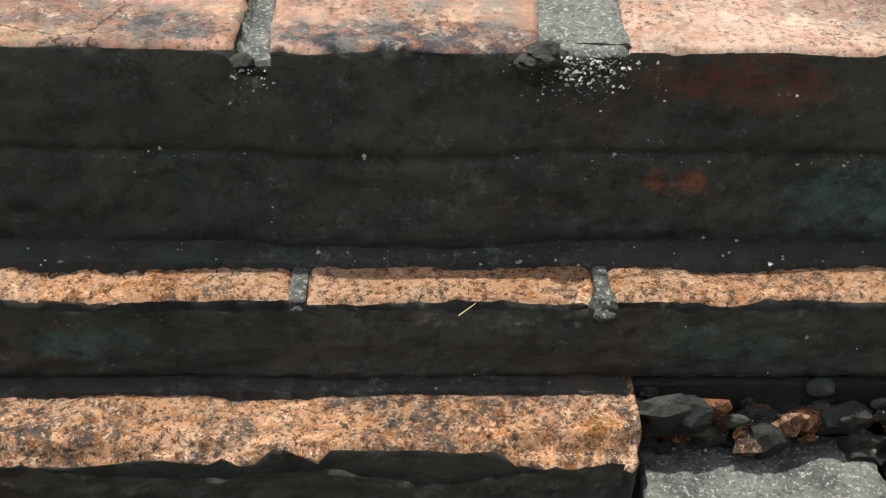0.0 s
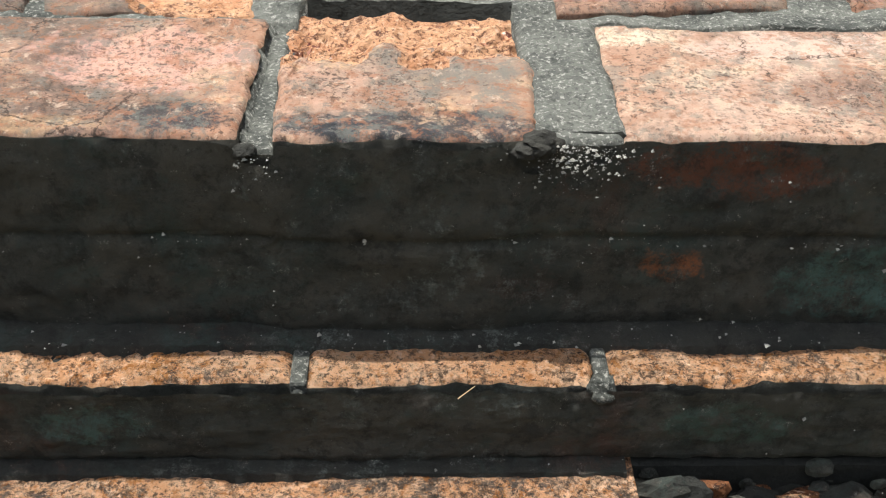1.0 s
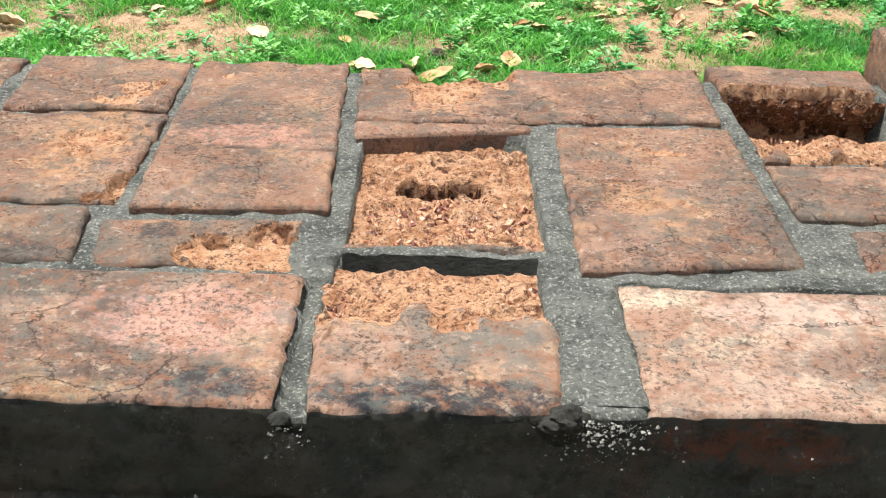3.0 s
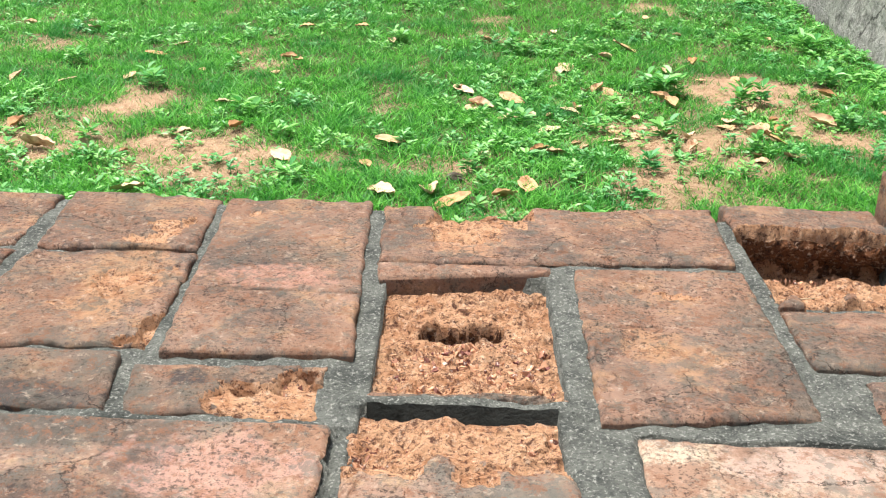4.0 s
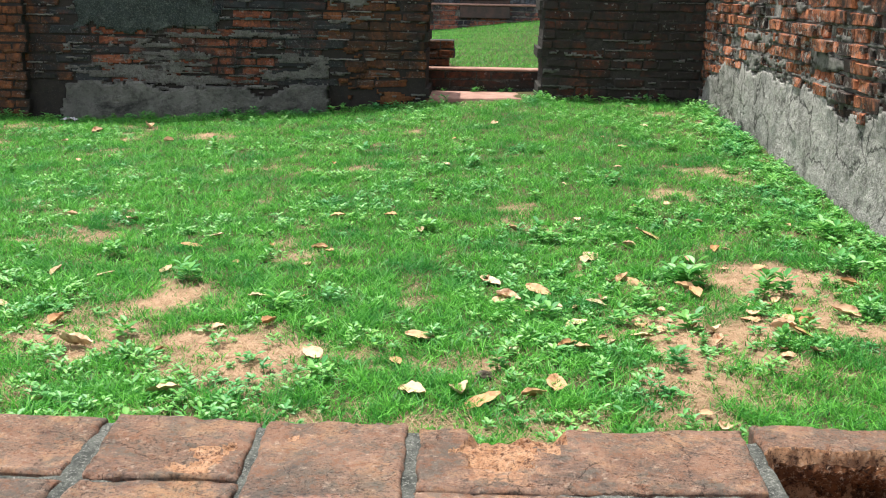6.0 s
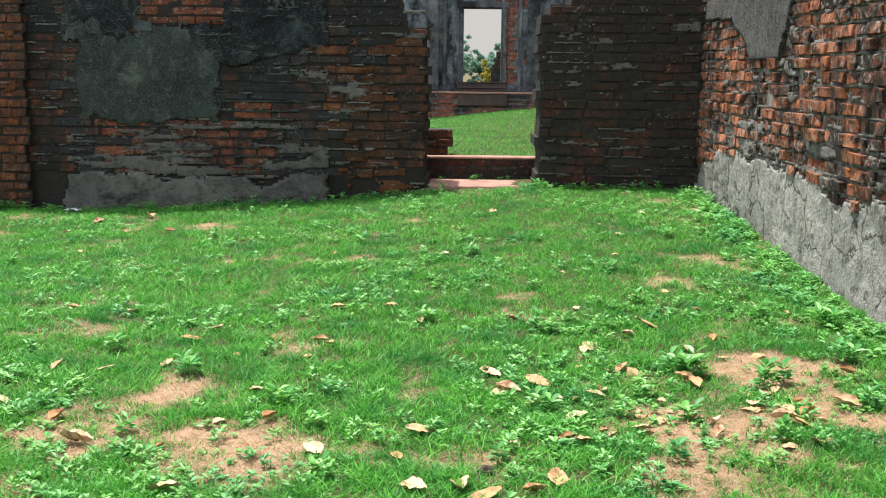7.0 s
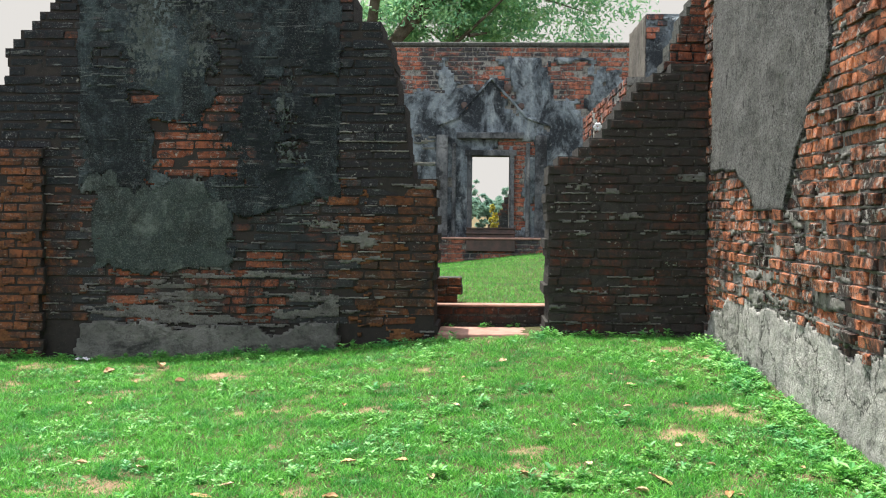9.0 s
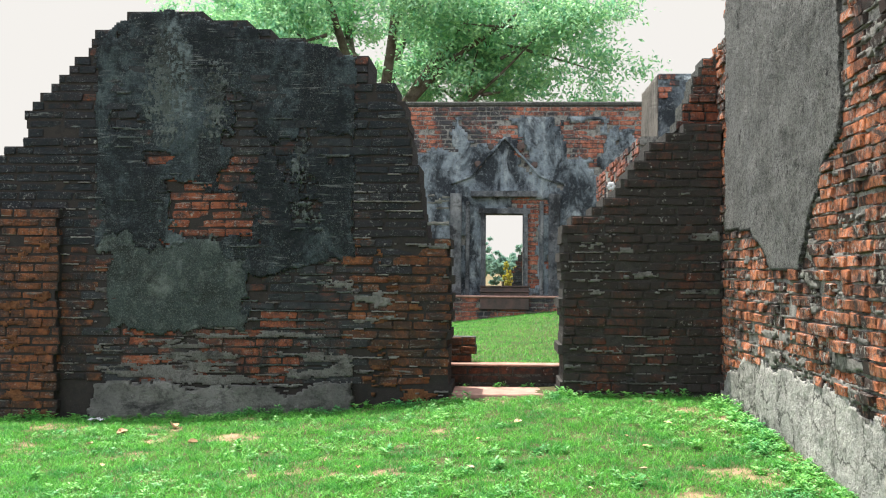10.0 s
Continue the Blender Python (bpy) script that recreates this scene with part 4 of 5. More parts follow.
        tagged(under(new("algae_crust", mesh_of("algae_crust", verts, faces, BRICK_BLACK, True)), wall), "black skin over the brick face, algae and painted shade")
    # dark lumps added in place of the dark notches chipped from the edge
    for x, y, z, r in ((0.186, -0.882, 0.441, 0.017), (0.172, -0.889, 0.436, 0.012), (-0.098, -0.880, 0.428, 0.010)):
        bm = bmesh.new()
        bmesh.ops.create_icosphere(bm, subdivisions=3, radius=r)
        for v in bm.verts:
            v.co = Vector((v.co.x * 1.2, v.co.y * 0.8, v.co.z * 0.6)) * (1.0 + 0.5 * fbm(v.co.x * 70 + x * 30, v.co.y * 70, v.co.z * 70, 4)) + Vector((x, y, z))
        part("algae_clump", bm, MOSS_SHADE, wall)
    # lime flecks stuck below the wide joint and along the ledges
    verts, faces = [], []
    for a, b, c, d, e, g, n in ((0.16, 0.29, -0.893, -0.887, 0.376, 0.432, 330), (-0.11, -0.06, -0.893, -0.885, 0.39, 0.425, 60), (-0.8, 0.9, -0.892, -0.887, 0.21, 0.43, 160), (-0.2, 0.9, -0.890, -0.885, 0.322, 0.333, 130), (-0.8, 0.9, -0.925, -0.87, 0.209, 0.216, 200),
                                (-0.8, 0.3, -0.985, -0.962, 0.090, 0.096, 70), (-0.8, 0.9, -0.974, -0.969, 0.10, 0.18, 45), (0.32, 0.6, -1.0, -0.96, 0.004, 0.07, 60)):
        for k in range(n):
            s = 0.0005 + 0.0026 * rng.random() ** 4
            p = Vector((rng.uniform(a, b), rng.uniform(c, d), rng.uniform(e, g)))
            if e == 0.376:
                p = Vector((rng.gauss(0.222, 0.030), p.y, 0.441 - abs(rng.gauss(0, 0.022))))
            i = len(verts)
            verts += [p + Vector(w) * s * rng.uniform(0.6, 1.5) for w in ((1, 0, 0), (-0.6, 0.8, 0), (-0.6, -0.8, 0), (0, 0, 1.0))]
            faces += [(i, i + 1, i + 3), (i + 1, i + 2, i + 3), (i + 2, i, i + 3), (i, i + 2, i + 1)]
    tagged(under(new("lime_flecks", mesh_of("lime_flecks", verts, faces, FLECK)), wall), kind="stuff")
    # the broken back of the hollow brick, overhanging and torn, its shade in the colour
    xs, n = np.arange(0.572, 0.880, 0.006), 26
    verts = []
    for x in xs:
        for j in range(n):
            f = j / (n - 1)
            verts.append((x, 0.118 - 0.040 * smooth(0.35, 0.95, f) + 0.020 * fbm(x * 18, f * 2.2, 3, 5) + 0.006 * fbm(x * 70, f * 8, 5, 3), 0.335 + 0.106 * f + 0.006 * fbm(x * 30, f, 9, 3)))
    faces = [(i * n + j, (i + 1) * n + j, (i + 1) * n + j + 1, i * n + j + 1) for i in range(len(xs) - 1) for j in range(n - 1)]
    tagged(under(new("broken_face", mesh_of("broken_face", verts, faces, RAW_DARK)), wall), "torn inner face of a hollowed brick, darkened as if shaded")
    for k in range(64):  # rubble where a brick has fallen out
        bm = bmesh.new()
        bmesh.ops.create_icosphere(bm, subdivisions=2, radius=0.007 + 0.024 * rng.random() ** 2)
        o = Vector((rng.uniform(0.32, 0.62), rng.uniform(-1.0, -0.966), 0.004 + 0.075 * rng.random() ** 1.4))
        for v in bm.verts:
            v.co = Vector((v.co.x * 1.3, v.co.y * 0.6, v.co.z * 0.9)) * (0.8 + 1.0 * fbm(v.co.x * 30 + k, v.co.y * 30, v.co.z * 30, 4)) + o
        part("rubble", bm, (BRICK_BLACK, MOSS_SHADE, MORTAR_BLACK, MOSS_SHADE, LEDGE_CRUSTED, RAW_DARK, BRICK_BLACK, MOSS_SHADE)[k % 8], wall)
    holes = [(0.0, 0.23, 0.12, 0.3)]
    xs, ys = np.arange(-1.04, 1.161, 0.0085), np.arange(-0.864, 0.196, 0.0085)
    verts = []
    for y in ys:
        for x in xs:
            z = TOP - 0.010 + 0.006 * fbm(x * 18, y * 18, 4, 4) + 0.002 * fbm(x * 90, y * 90, 8, 2)
            if -0.105 < x < -0.068 and y < -0.6:
                z -= 0.016
            if -0.560 < y < -0.530 and -0.1 < x < 0.24:
                z += 0.007
            if 0.19 < x < 0.275 and y < -0.6:
                z += 0.008
            if any(a < x < b and c < y < d for a, b, c, d in LAID) or any(a < x < b and c < y < d for a, b, c, d in holes):
                z = 0.285
            verts.append((x, y, z))
    w = len(xs)
    faces = [(j * w + i, j * w + i + 1, (j + 1) * w + i + 1, (j + 1) * w + i) for j in range(len(ys) - 1) for i in range(w - 1)]
    base = len(verts)
    verts += [(x, ys[0] - 0.004 + 0.004 * fbm(x * 30, 1, 1), 0.285) for x in xs]
    faces += [(base + i, base + i + 1, i + 1, i) for i in range(w - 1)]
    # steep ridge face behind the pit is coloured black for its shadow slit
    ob = new("mortar_bed", mesh_of("mortar_bed", verts, faces, [MORTAR, MORTAR_BLACK], True, [1 if f[0] < base and -0.572 < verts[f[0]][1] < -0.550 and -0.1 < verts[f[0]][0] < 0.215 and abs(verts[f[0]][2] - verts[f[3]][2]) > 0.02 else 0 for f in faces[:len(faces) - w + 1]] + [1] * (w - 1)))
    tagged(under(ob, wall), "rough grey cement joints between the bricks")
    # lumps of mortar squeezed out of joints
    for x, y, z, s in ((0.262, -0.958, 0.19, 0.020), (-0.053, -0.966, 0.19, 0.008), (-0.41, -0.96, 0.175, 0.022), (-0.385, -0.968, 0.16, 0.014)):
        bm = bmesh.new()
        bmesh.ops.create_icosphere(bm, subdivisions=3, radius=s)
        for v in bm.verts:
            v.co *= 0.8 + 0.35 * fbm(v.co.x * 60 + x * 50, v.co.y * 60, v.co.z * 60, 3)
            v.co += Vector((x, y, z))
        lump = part("mortar_lump", bm, MORTAR if z < 0.3 else MORTAR_BLACK, wall)
        lump.data.polygons.foreach_set("use_smooth", [True] * len(lump.data.polygons))
    # crumbs lying in the broken bricks
    verts, faces = [], []
    for a, b, c, d, z, n in ((-0.07, 0.185, -0.685, -0.582, 0.416, 1300), (-0.04, 0.19, -0.50, -0.32, 0.412, 900), (0.58, 0.86, -0.13, 0.06, 0.372, 700), (-0.25, -0.13, -0.56, -0.48, 0.425, 90)):
        for k in range(n):
            x, y, s = rng.uniform(a, b), rng.uniform(c, d), 0.0009 + 0.0062 * rng.random() ** 5
            q = Euler((rng.gauss(0, 0.35), rng.gauss(0, 0.35), rng.uniform(0, 6))).to_matrix()
            i = len(verts)
            sx, sy, sz = s, s * rng.uniform(0.5, 1.0), s * rng.uniform(0.3, 0.7)
            for cx in (-1, 1):
                for cy in (-1, 1):
                    for cz in (-1, 1):
                        verts.append(q @ Vector((cx * sx * rng.uniform(0.5, 1), cy * sy * rng.uniform(0.5, 1), cz * sz * rng.uniform(0.6, 1))) + Vector((x, y, z + rng.uniform(-0.006, 0.004))))
            faces += [tuple(i + k for k in f) for f in ((0, 1, 3, 2), (4, 6, 7, 5), (0, 4, 5, 1), (2, 3, 7, 6), (0, 2, 6, 4), (1, 5, 7, 3))]
    ob = new("brick_crumbs", mesh_of("brick_crumbs", verts, faces, CRUMB))
    tagged(ob, "reddish brick crumbs and grit lying in broken bricks", "rubble", kind="stuff")


def make_crumb():
    a = Mat("brick_crumb", 0.9, 0.2)
    a.mix((0.50, 0.27, 0.16), 0.0).mix((0.17, 0.07, 0.06), a.ranged(a.per_island(), 0.3, 0.9)).mix((0.55, 0.46, 0.40), a.times(a.noise(130, 2, 0.5, lo=0.60, hi=0.64), 0.8))
    return a.done()


CRUMB = make_crumb()


def build_twigs():
    for x, y, z, a, l in ((0.60, -0.10, 0.392, 62, 0.11), (0.12, -0.972, 0.185, 110, 0.022), (-0.385, -0.965, 0.235, 100, 0.03)):
        bm = bmesh.new()
        bmesh.ops.create_cone(bm, cap_ends=True, segments=6, radius1=0.0026 if l > 0.1 else 0.0008, radius2=0.001 if l > 0.1 else 0.0004, depth=l)
        for v in bm.verts:
            v.co.x += 0.004 * math.sin(v.co.z * 60)
        ob = part("twig", bm, STRAW, None)
        ob.matrix_world = pose(x, y, z + 0.012, 72, 0, a)
        tagged(ob, "thin pale dry twig lying on broken brick", "twig", "twigs")


# ---------------------------------------------------------------- ruined walls
COURSE = 0.091
FRONT = Matrix(((-1, 0, 0), (0, -1, 0), (0, 0, 1)))  # a wall that faces -y: u runs to -x
SIDE = Matrix(((0, -1, 0), (1, 0, 0), (0, 0, 1)))  # a wall that faces -x: u runs to +y


def brick_form(seed):
    """A rough chipped unit brick with blunted arrises."""
    rng = random.Random(seed)
    bm = bmesh.new()
    bmesh.ops.create_cube(bm, size=1.0)
    for v in bm.verts:
        v.co.x += rng.uniform(-0.035, 0.035)
        v.co.y += rng.uniform(-0.05, 0.05)
        v.co.z += rng.uniform(-0.08, 0.08)
    bmesh.ops.bevel(bm, geom=list(bm.edges), offset=0.07, segments=1, affect="EDGES")
    for v in bm.verts:
        v.co += Vector((rng.uniform(-0.02, 0.02), rng.uniform(-0.08, 0.08), rng.uniform(-0.06, 0.06)))
    me = bpy.data.meshes.new("brick")
    bm.normal_update()
    bm.to_mesh(me)
    bm.free()
    return me


FORMS = [brick_form(k) for k in range(6)]
COPIES = {}


def form_in(k, material):
    key = (k, material.name)
    if key not in COPIES:
        COPIES[key] = FORMS[k].copy()
        COPIES[key].materials.append(material)
    return COPIES[key]


def ruin_wall(name, label, turn, origin, u0, u1, z0, top, thick, core, pick, bare=None, chosen=None, seed=0, proud=0.012, uneven=0.006, length=0.29, deep=0.09, limit=300, ragged=0.03, gaps=None):
    """A wall of courses. top(u): its height; pick(u, z): the brick's material; bare(u, z): whether bricks show; chosen(u, z): whether they are parts."""
    rng = random.Random(seed)
    o = Vector(origin)
    wall = empty(name, (0, 0, 0), label, "wall", kind="structure")
    verts, faces, joined, made = [], [], {}, 0
    steps = np.linspace(u0, u1, max(2, int((u1 - u0) / 0.04)))
    k = 0
    highest = max(top(u) for u in steps)
    while z0 + k * COURSE < highest:
        za = z0 + k * COURSE
        # stretches of this course that still stand
        runs, start = [], None
        for u in list(steps) + [None]:
            stands = u is not None and top(u) >= za + 0.6 * COURSE
            if stands and start is None:
                start = u
            if not stands and start is not None:
                runs.append((start, last))
                start = None
            last = u
        for a, b in runs:
            if b - a < 0.06:
                continue
            ra, rb = a + rng.uniform(-ragged, ragged), b + rng.uniform(-ragged, ragged)
            i = len(verts)
            for n in (0.0, -thick):
                for z in (za, za + COURSE):
                    verts += [turn @ Vector((ra, n, z)) + o, turn @ Vector((rb, n, z)) + o]
            faces += [(i + p, i + q, i + r, i + s) for p, q, r, s in ((1, 0, 2, 3), (4, 5, 7, 6), (2, 6, 7, 3), (0, 1, 5, 4), (0, 4, 6, 2), (5, 1, 3, 7))]
            u = ra - (0.15 if k % 2 else 0) * rng.uniform(0.6, 1.2)
            while u < rb - 0.02:
                l = length * rng.choice((1, 1.05, 1.12, 0.9, 0.55, 0.5))
                a2, b2 = max(u, ra), min(u + l, rb)
                u += l
                if b2 - a2 < 0.05:
                    continue
                c, zc = (a2 + b2) / 2, za + COURSE / 2
                if (bare and not bare(c, zc)) or rng.random() < (gaps(c, zc) if gaps else 0.025):
                    continue
                material = pick(c, zc)
                out = max(0.002, rng.gauss(proud, uneven))
                m = Matrix.Translation(turn @ Vector((c, out - deep / 2, zc + rng.uniform(-0.003, 0.003))) + o) @ turn.to_4x4()
                m = m @ Matrix.Rotation(rng.gauss(0, 0.012), 4, "Y") @ Matrix.Rotation(rng.gauss(0, 0.02), 4, "Z") @ Matrix.Diagonal((b2 - a2 - rng.uniform(0.008, 0.02), deep, COURSE - rng.uniform(0.008, 0.030), 1))
                form = rng.randrange(6)
                if made < limit and chosen and chosen(c, zc):
                    ob = under(new("brick", form_in(form, material)), wall)
                    ob.matrix_world = m
                    made += 1
                else:
                    joined.setdefault(material.name, [material, []])[1].append((form, m))
        k += 1
    ob = new("wall_core", mesh_of("wall_core", verts, faces, core))
    under(ob, wall)
    shapes = [(np.array([v.co[:] for v in f.vertices]), [tuple(p.vertices) for p in f.polygons]) for f in FORMS]
    for material, items in joined.values():
        allv, allf, base = [], [], 0
        for form, m in items:
            co, fs = shapes[form]
            mm = np.array(m)
            allv.append(co @ mm[:3, :3].T + mm[:3, 3])
            allf += [tuple(base + q for q in f) for f in fs]
            base += len(co)
        ob = new("bricks", mesh_of("bricks", np.concatenate(allv).tolist(), allf, material))
        tagged(under(ob, wall), kind="stuff")
    return wall


def plaster(wall, turn, origin, u0, u1, z0, z1, inside, out, material, label, cell=0.03, rough=0.010, name="plaster", rim=None):
    """A coat of plaster with a torn edge: cells where inside(u, z) holds, raised by out, with thickness at the rim."""
    o = Vector(origin)
    us, zs = np.arange(u0, u1, cell), np.arange(z0, z1, cell)
    keep = np.array([[inside(u + cell / 2, z + cell / 2) for u in us] for z in zs], bool)
    verts, faces, at, flat = [], [], {}, []

    def corner(i, j, low):
        key = (i, j, low)
        if key not in at:
            u, z = us[0] + i * cell, zs[0] + j * cell
            su, sz = 0.4 * cell * fbm(u * 31, z * 31, 3, 2), 0.4 * cell * fbm(u * 31, z * 31, 9, 2)
            n = 0.0 if low else out + rough * fbm(u * 2.3, z * 2.3, 5, 4) + 0.25 * rough * fbm(u * 14, z * 14, 6, 3)
            at[key] = len(verts)
            verts.append(turn @ Vector((u + su, n, z + sz)) + o)
        return at[key]

    h, w = keep.shape
    for j in range(h):
        for i in range(w):
            if not keep[j, i]:
                continue
            faces.append((corner(i + 1, j, 0), corner(i, j, 0), corner(i, j + 1, 0), corner(i + 1, j + 1, 0)))
            flat.append(True)
            for dj, di, a, b in ((-1, 0, (i, j), (i + 1, j)), (1, 0, (i + 1, j + 1), (i, j + 1)), (0, -1, (i, j + 1), (i, j)), (0, 1, (i + 1, j), (i + 1, j + 1))):
                jj, ii = j + dj, i + di
                if 0 <= jj < h and 0 <= ii < w and keep[jj, ii]:
                    continue
                faces.append((corner(*a, 0), corner(*b, 0), corner(*b, 1), corner(*a, 1)))
                flat.append(False)
    me = mesh_of(name, verts, faces, material)
    if rim:
        me.materials.append(rim)
        me.polygons.foreach_set("material_index", [0 if f else 1 for f in flat])
    me.polygons.foreach_set("use_smooth", flat)
    return tagged(under(new(name, me), wall), label)


def course_lines(wall, turn, origin, u0, u1, z0, z1, base, bound, out, material, label, seed, where=None, thick=0.11):
    """Lime left along the bed joints, in broken lines."""
    def inside(u, z):
        f = ((z - base + 0.006 * fbm(u * 2, z, seed, 3)) / COURSE) % 1.0
        if thick * (1 + 0.8 * fbm(u * 11, z * 20, seed + 1, 3)) < f < 1 - thick * 0.6:
            return False
        return fbm(u * 1.7, z * 4.5, seed + 2, 5) + 0.3 * fbm(u * 14, z * 14, seed + 4, 2) > bound and (where is None or where(u, z))
    return plaster(wall, turn, origin, u0, u1, z0, z1, inside, out, material, label, 0.0135, 0.006, "lime")


FAR = 8.95
LEFT_TOP = steps_of([(-9.0, 1.2), (-5.6, 2.2), (-5.06, 2.62), (-4.84, 2.75), (-4.80, 3.06), (-4.66, 3.2), (-4.46, 3.4), (-4.2, 3.58), (-4.13, 3.78), (-3.92, 3.88), (-3.69, 4.04), (-3.11, 4.08), (-2.9, 3.95),
                     (-2.53, 3.92), (-2.27, 3.80), (-1.73, 3.71), (-1.62, 3.62), (-1.30, 3.60), (-1.27, 3.34), (-1.1, 3.31), (-0.96, 3.12), (-0.87, 2.83), (-0.81, 2.5), (-0.78, 2.22), (-0.72, 1.9), (-0.66, 1.78), (-0.49, 1.74)])
RIGHT_TOP = steps_of([(0.60, 1.91), (0.81, 1.97), (0.97, 2.11), (1.11, 2.22), (1.25, 2.44), (1.41, 2.61), (1.58, 2.75), (1.77, 2.9), (2.25, 2.9)])


def patch(u, z, u0, u1, z0, z1, rag=0.12, seed=0.0):
    """Whether a point lies in a ragged rectangle."""
    d, e = rag * fbm(u * 2.9, z * 2.9, seed, 6), rag * fbm(u * 3.3 + 7, z * 3.3, seed + 3, 6)
    return u0 + d < u < u1 + e and z0 + e < z < z1 - d


def build_left_wall():
    def plastered(x, z):
        if x > -1.45 + 0.06 * fbm(x * 4, z * 4, 2) or x < -4.06 + 0.06 * fbm(x * 3, z * 3, 8):
            return False
        if z < 0.27 + 0.12 * fbm(x * 2.2, 1.0, 3, 5):
            return True  # footing
        if patch(x, z, -3.92, -2.52, 0.80, 1.74, 0.13, 1):
            return True
        if patch(x, z, -3.35, -2.50, 1.70, 2.30, 0.22, 4) or patch(x, z, -2.75, -2.45, 2.2, 3.15, 0.22, 5):
            return False
        if patch(x, z, -2.5, -1.3, 2.60, 2.78, 0.14, 8) or patch(x, z, -2.1, -1.75, 1.9, 2.1, 0.14, 9) or patch(x, z, -3.6, -3.3, 2.5, 2.62, 0.1, 14):
            return False
        if z > 1.5 + 0.35 * fbm(x * 1.5, z * 1.5, 6, 5):
            return fbm(x * 1.9, z * 1.9, 17, 5) > -0.52
        return False

    def kind(u, z):
        x = -u
        if x > -1.42 or x < -4.06:
            return RUIN_BROWN if z < 1.75 + 0.6 * fbm(x, z) else SOOT_BRICK
        return RUIN_LIT if patch(x, z, -3.6, -2.1, 0.2, 0.95, 0.2, 7) or patch(x, z, -3.4, -2.4, 1.6, 2.5, 0.2, 4) else RUIN_DARK

    def green(u, z):
        return z < 1.66 + 0.30 * fbm(u * 2.2, 3, 70, 5) and u > 2.52 + 0.2 * fbm(z * 3, 5, 71, 5)

    wall = ruin_wall("wall_far_left", "tall sooty ruined brick wall with torn plaster and stepped broken top", FRONT, (0, FAR, 0), 0.49, 9.0, -0.25, lambda u: LEFT_TOP(-u) + 0.05 * fbm(u * 3, 1, 1, 3), 0.75, CORE_BROWN, kind,
                     lambda u, z: z > 0.3 and not (plastered(-u, z) and green(u, z)), lambda u, z: 0.45 < u < 4.2 and z < 2.6, 31, 0.007, 0.004, 0.36, gaps=lambda u, z: 0.16 if u < 1.4 and z < 0.8 else 0.03)
    plaster(wall, FRONT, (0, FAR, 0), 1.40, 4.12, -0.2, 0.45, lambda u, z: plastered(-u, z) and z < 0.45, 0.075, PLASTER_FOOT, "grey plaster footing with a crumbled upper edge", 0.03, 0.03)
    plaster(wall, FRONT, (0, FAR, 0), 2.4, 4.05, 0.7, 2.0, lambda u, z: plastered(-u, z) and z > 0.5 and green(u, z), 0.022, PLASTER_GREEN, "smooth greenish grey patch of plaster", 0.022, 0.014, rim=PLASTER_FOOTGREY)
    top = lambda u: LEFT_TOP(-u) - 0.05 + 0.05 * fbm(u * 4, 2, 1, 3)
    plaster(wall, FRONT, (0, FAR, 0), 1.30, 4.35, 0.5, 4.2, lambda u, z: plastered(-u, z) and z < top(u) and not green(u, z), 0.023, PLASTER_BLACK, "blackened plaster with pale rain streaks", 0.022, 0.020, rim=PLASTER_FOOTGREY)
    plaster(wall, FRONT, (0, FAR, 0), 1.45, 4.05, 0.2, 1.6, lambda u, z: not plastered(-u, z) and fbm(u * 1.1, z * 11, 40, 6) + 0.25 * fbm(u * 9, z * 16, 41, 3) > (0.02 if z < 0.62 else 0.42), 0.017, PLASTER_FOOTGREY, "grey lime smeared over the brick courses", 0.016, 0.006, "lime")
    plaster(wall, FRONT, (0, FAR, 0), 0.5, 1.42, 0.1, 2.2, lambda u, z: fbm(u * 1.1, z * 11, 44, 6) + 0.25 * fbm(u * 9, z * 16, 45, 3) > 0.55, 0.016, PLASTER_FOOT, "thin lime smears on brown brick", 0.018, 0.006, "lime")
    # pale lime washed down in runs
    for mid, half, lo, hi in ((3.36, 0.24, 2.65, 3.85), (2.86, 0.16, 2.75, 3.55), (2.0, 0.10, 2.3, 2.75), (1.95, 0.22, 1.9, 2.1)):
        plaster(wall, FRONT, (0, FAR, 0), mid - half, mid + half, lo, hi,
                lambda u, z: 1.3 * fbm(u * 26, z * 15, 80, 6) + 0.9 * (1 - abs(u - mid - 0.06 * fbm(z * 2, mid, 1, 2)) / half) + 0.5 * min(1, (z - lo) / 0.3, (hi - z) / 0.3) > 0.85, 0.024, LIME_RUN, "pale lime washed down by rain", 0.010, 0.022, "lime_run")
    plaster(wall, FRONT, (0, FAR, 0), 0.52, 1.46, -0.1, 2.1, lambda u, z: z < 1.55 + 0.5 * fbm(u * 2, z * 2, 90, 4) and fbm(u * 3, z * 13, 91, 4) > 0.36, 0.010, BROWN_RENDER, "thin brown earth render over brick", 0.02, 0.012, "render")
    course_lines(wall, FRONT, (0, FAR, 0), 1.46, 2.60, 0.45, 1.5, -0.25, 0.02, 0.018, LIME_RUN, "broken lines of lime along the courses", 120)
    course_lines(wall, FRONT, (0, FAR, 0), 2.60, 3.6, 0.40, 0.9, -0.25, -0.2, 0.018, PLASTER_FOOTGREY, "grey lime along the courses", 124, thick=0.26)
    course_lines(wall, FRONT, (0, FAR, 0), 1.5, 4.0, 1.6, 3.5, -0.25, 0.42, 0.030, LIME_RUN, "broken lines of lime along the courses", 128, lambda u, z: z < LEFT_TOP(-u) - 0.3)
    course_lines(wall, FRONT, (0, FAR, 0), 0.52, 1.45, 0.1, 2.6, -0.25, 0.22, 0.018, LIME, "thin pale lime lines along the courses", 132, lambda u, z: z < LEFT_TOP(-u) - 0.1, 0.07)
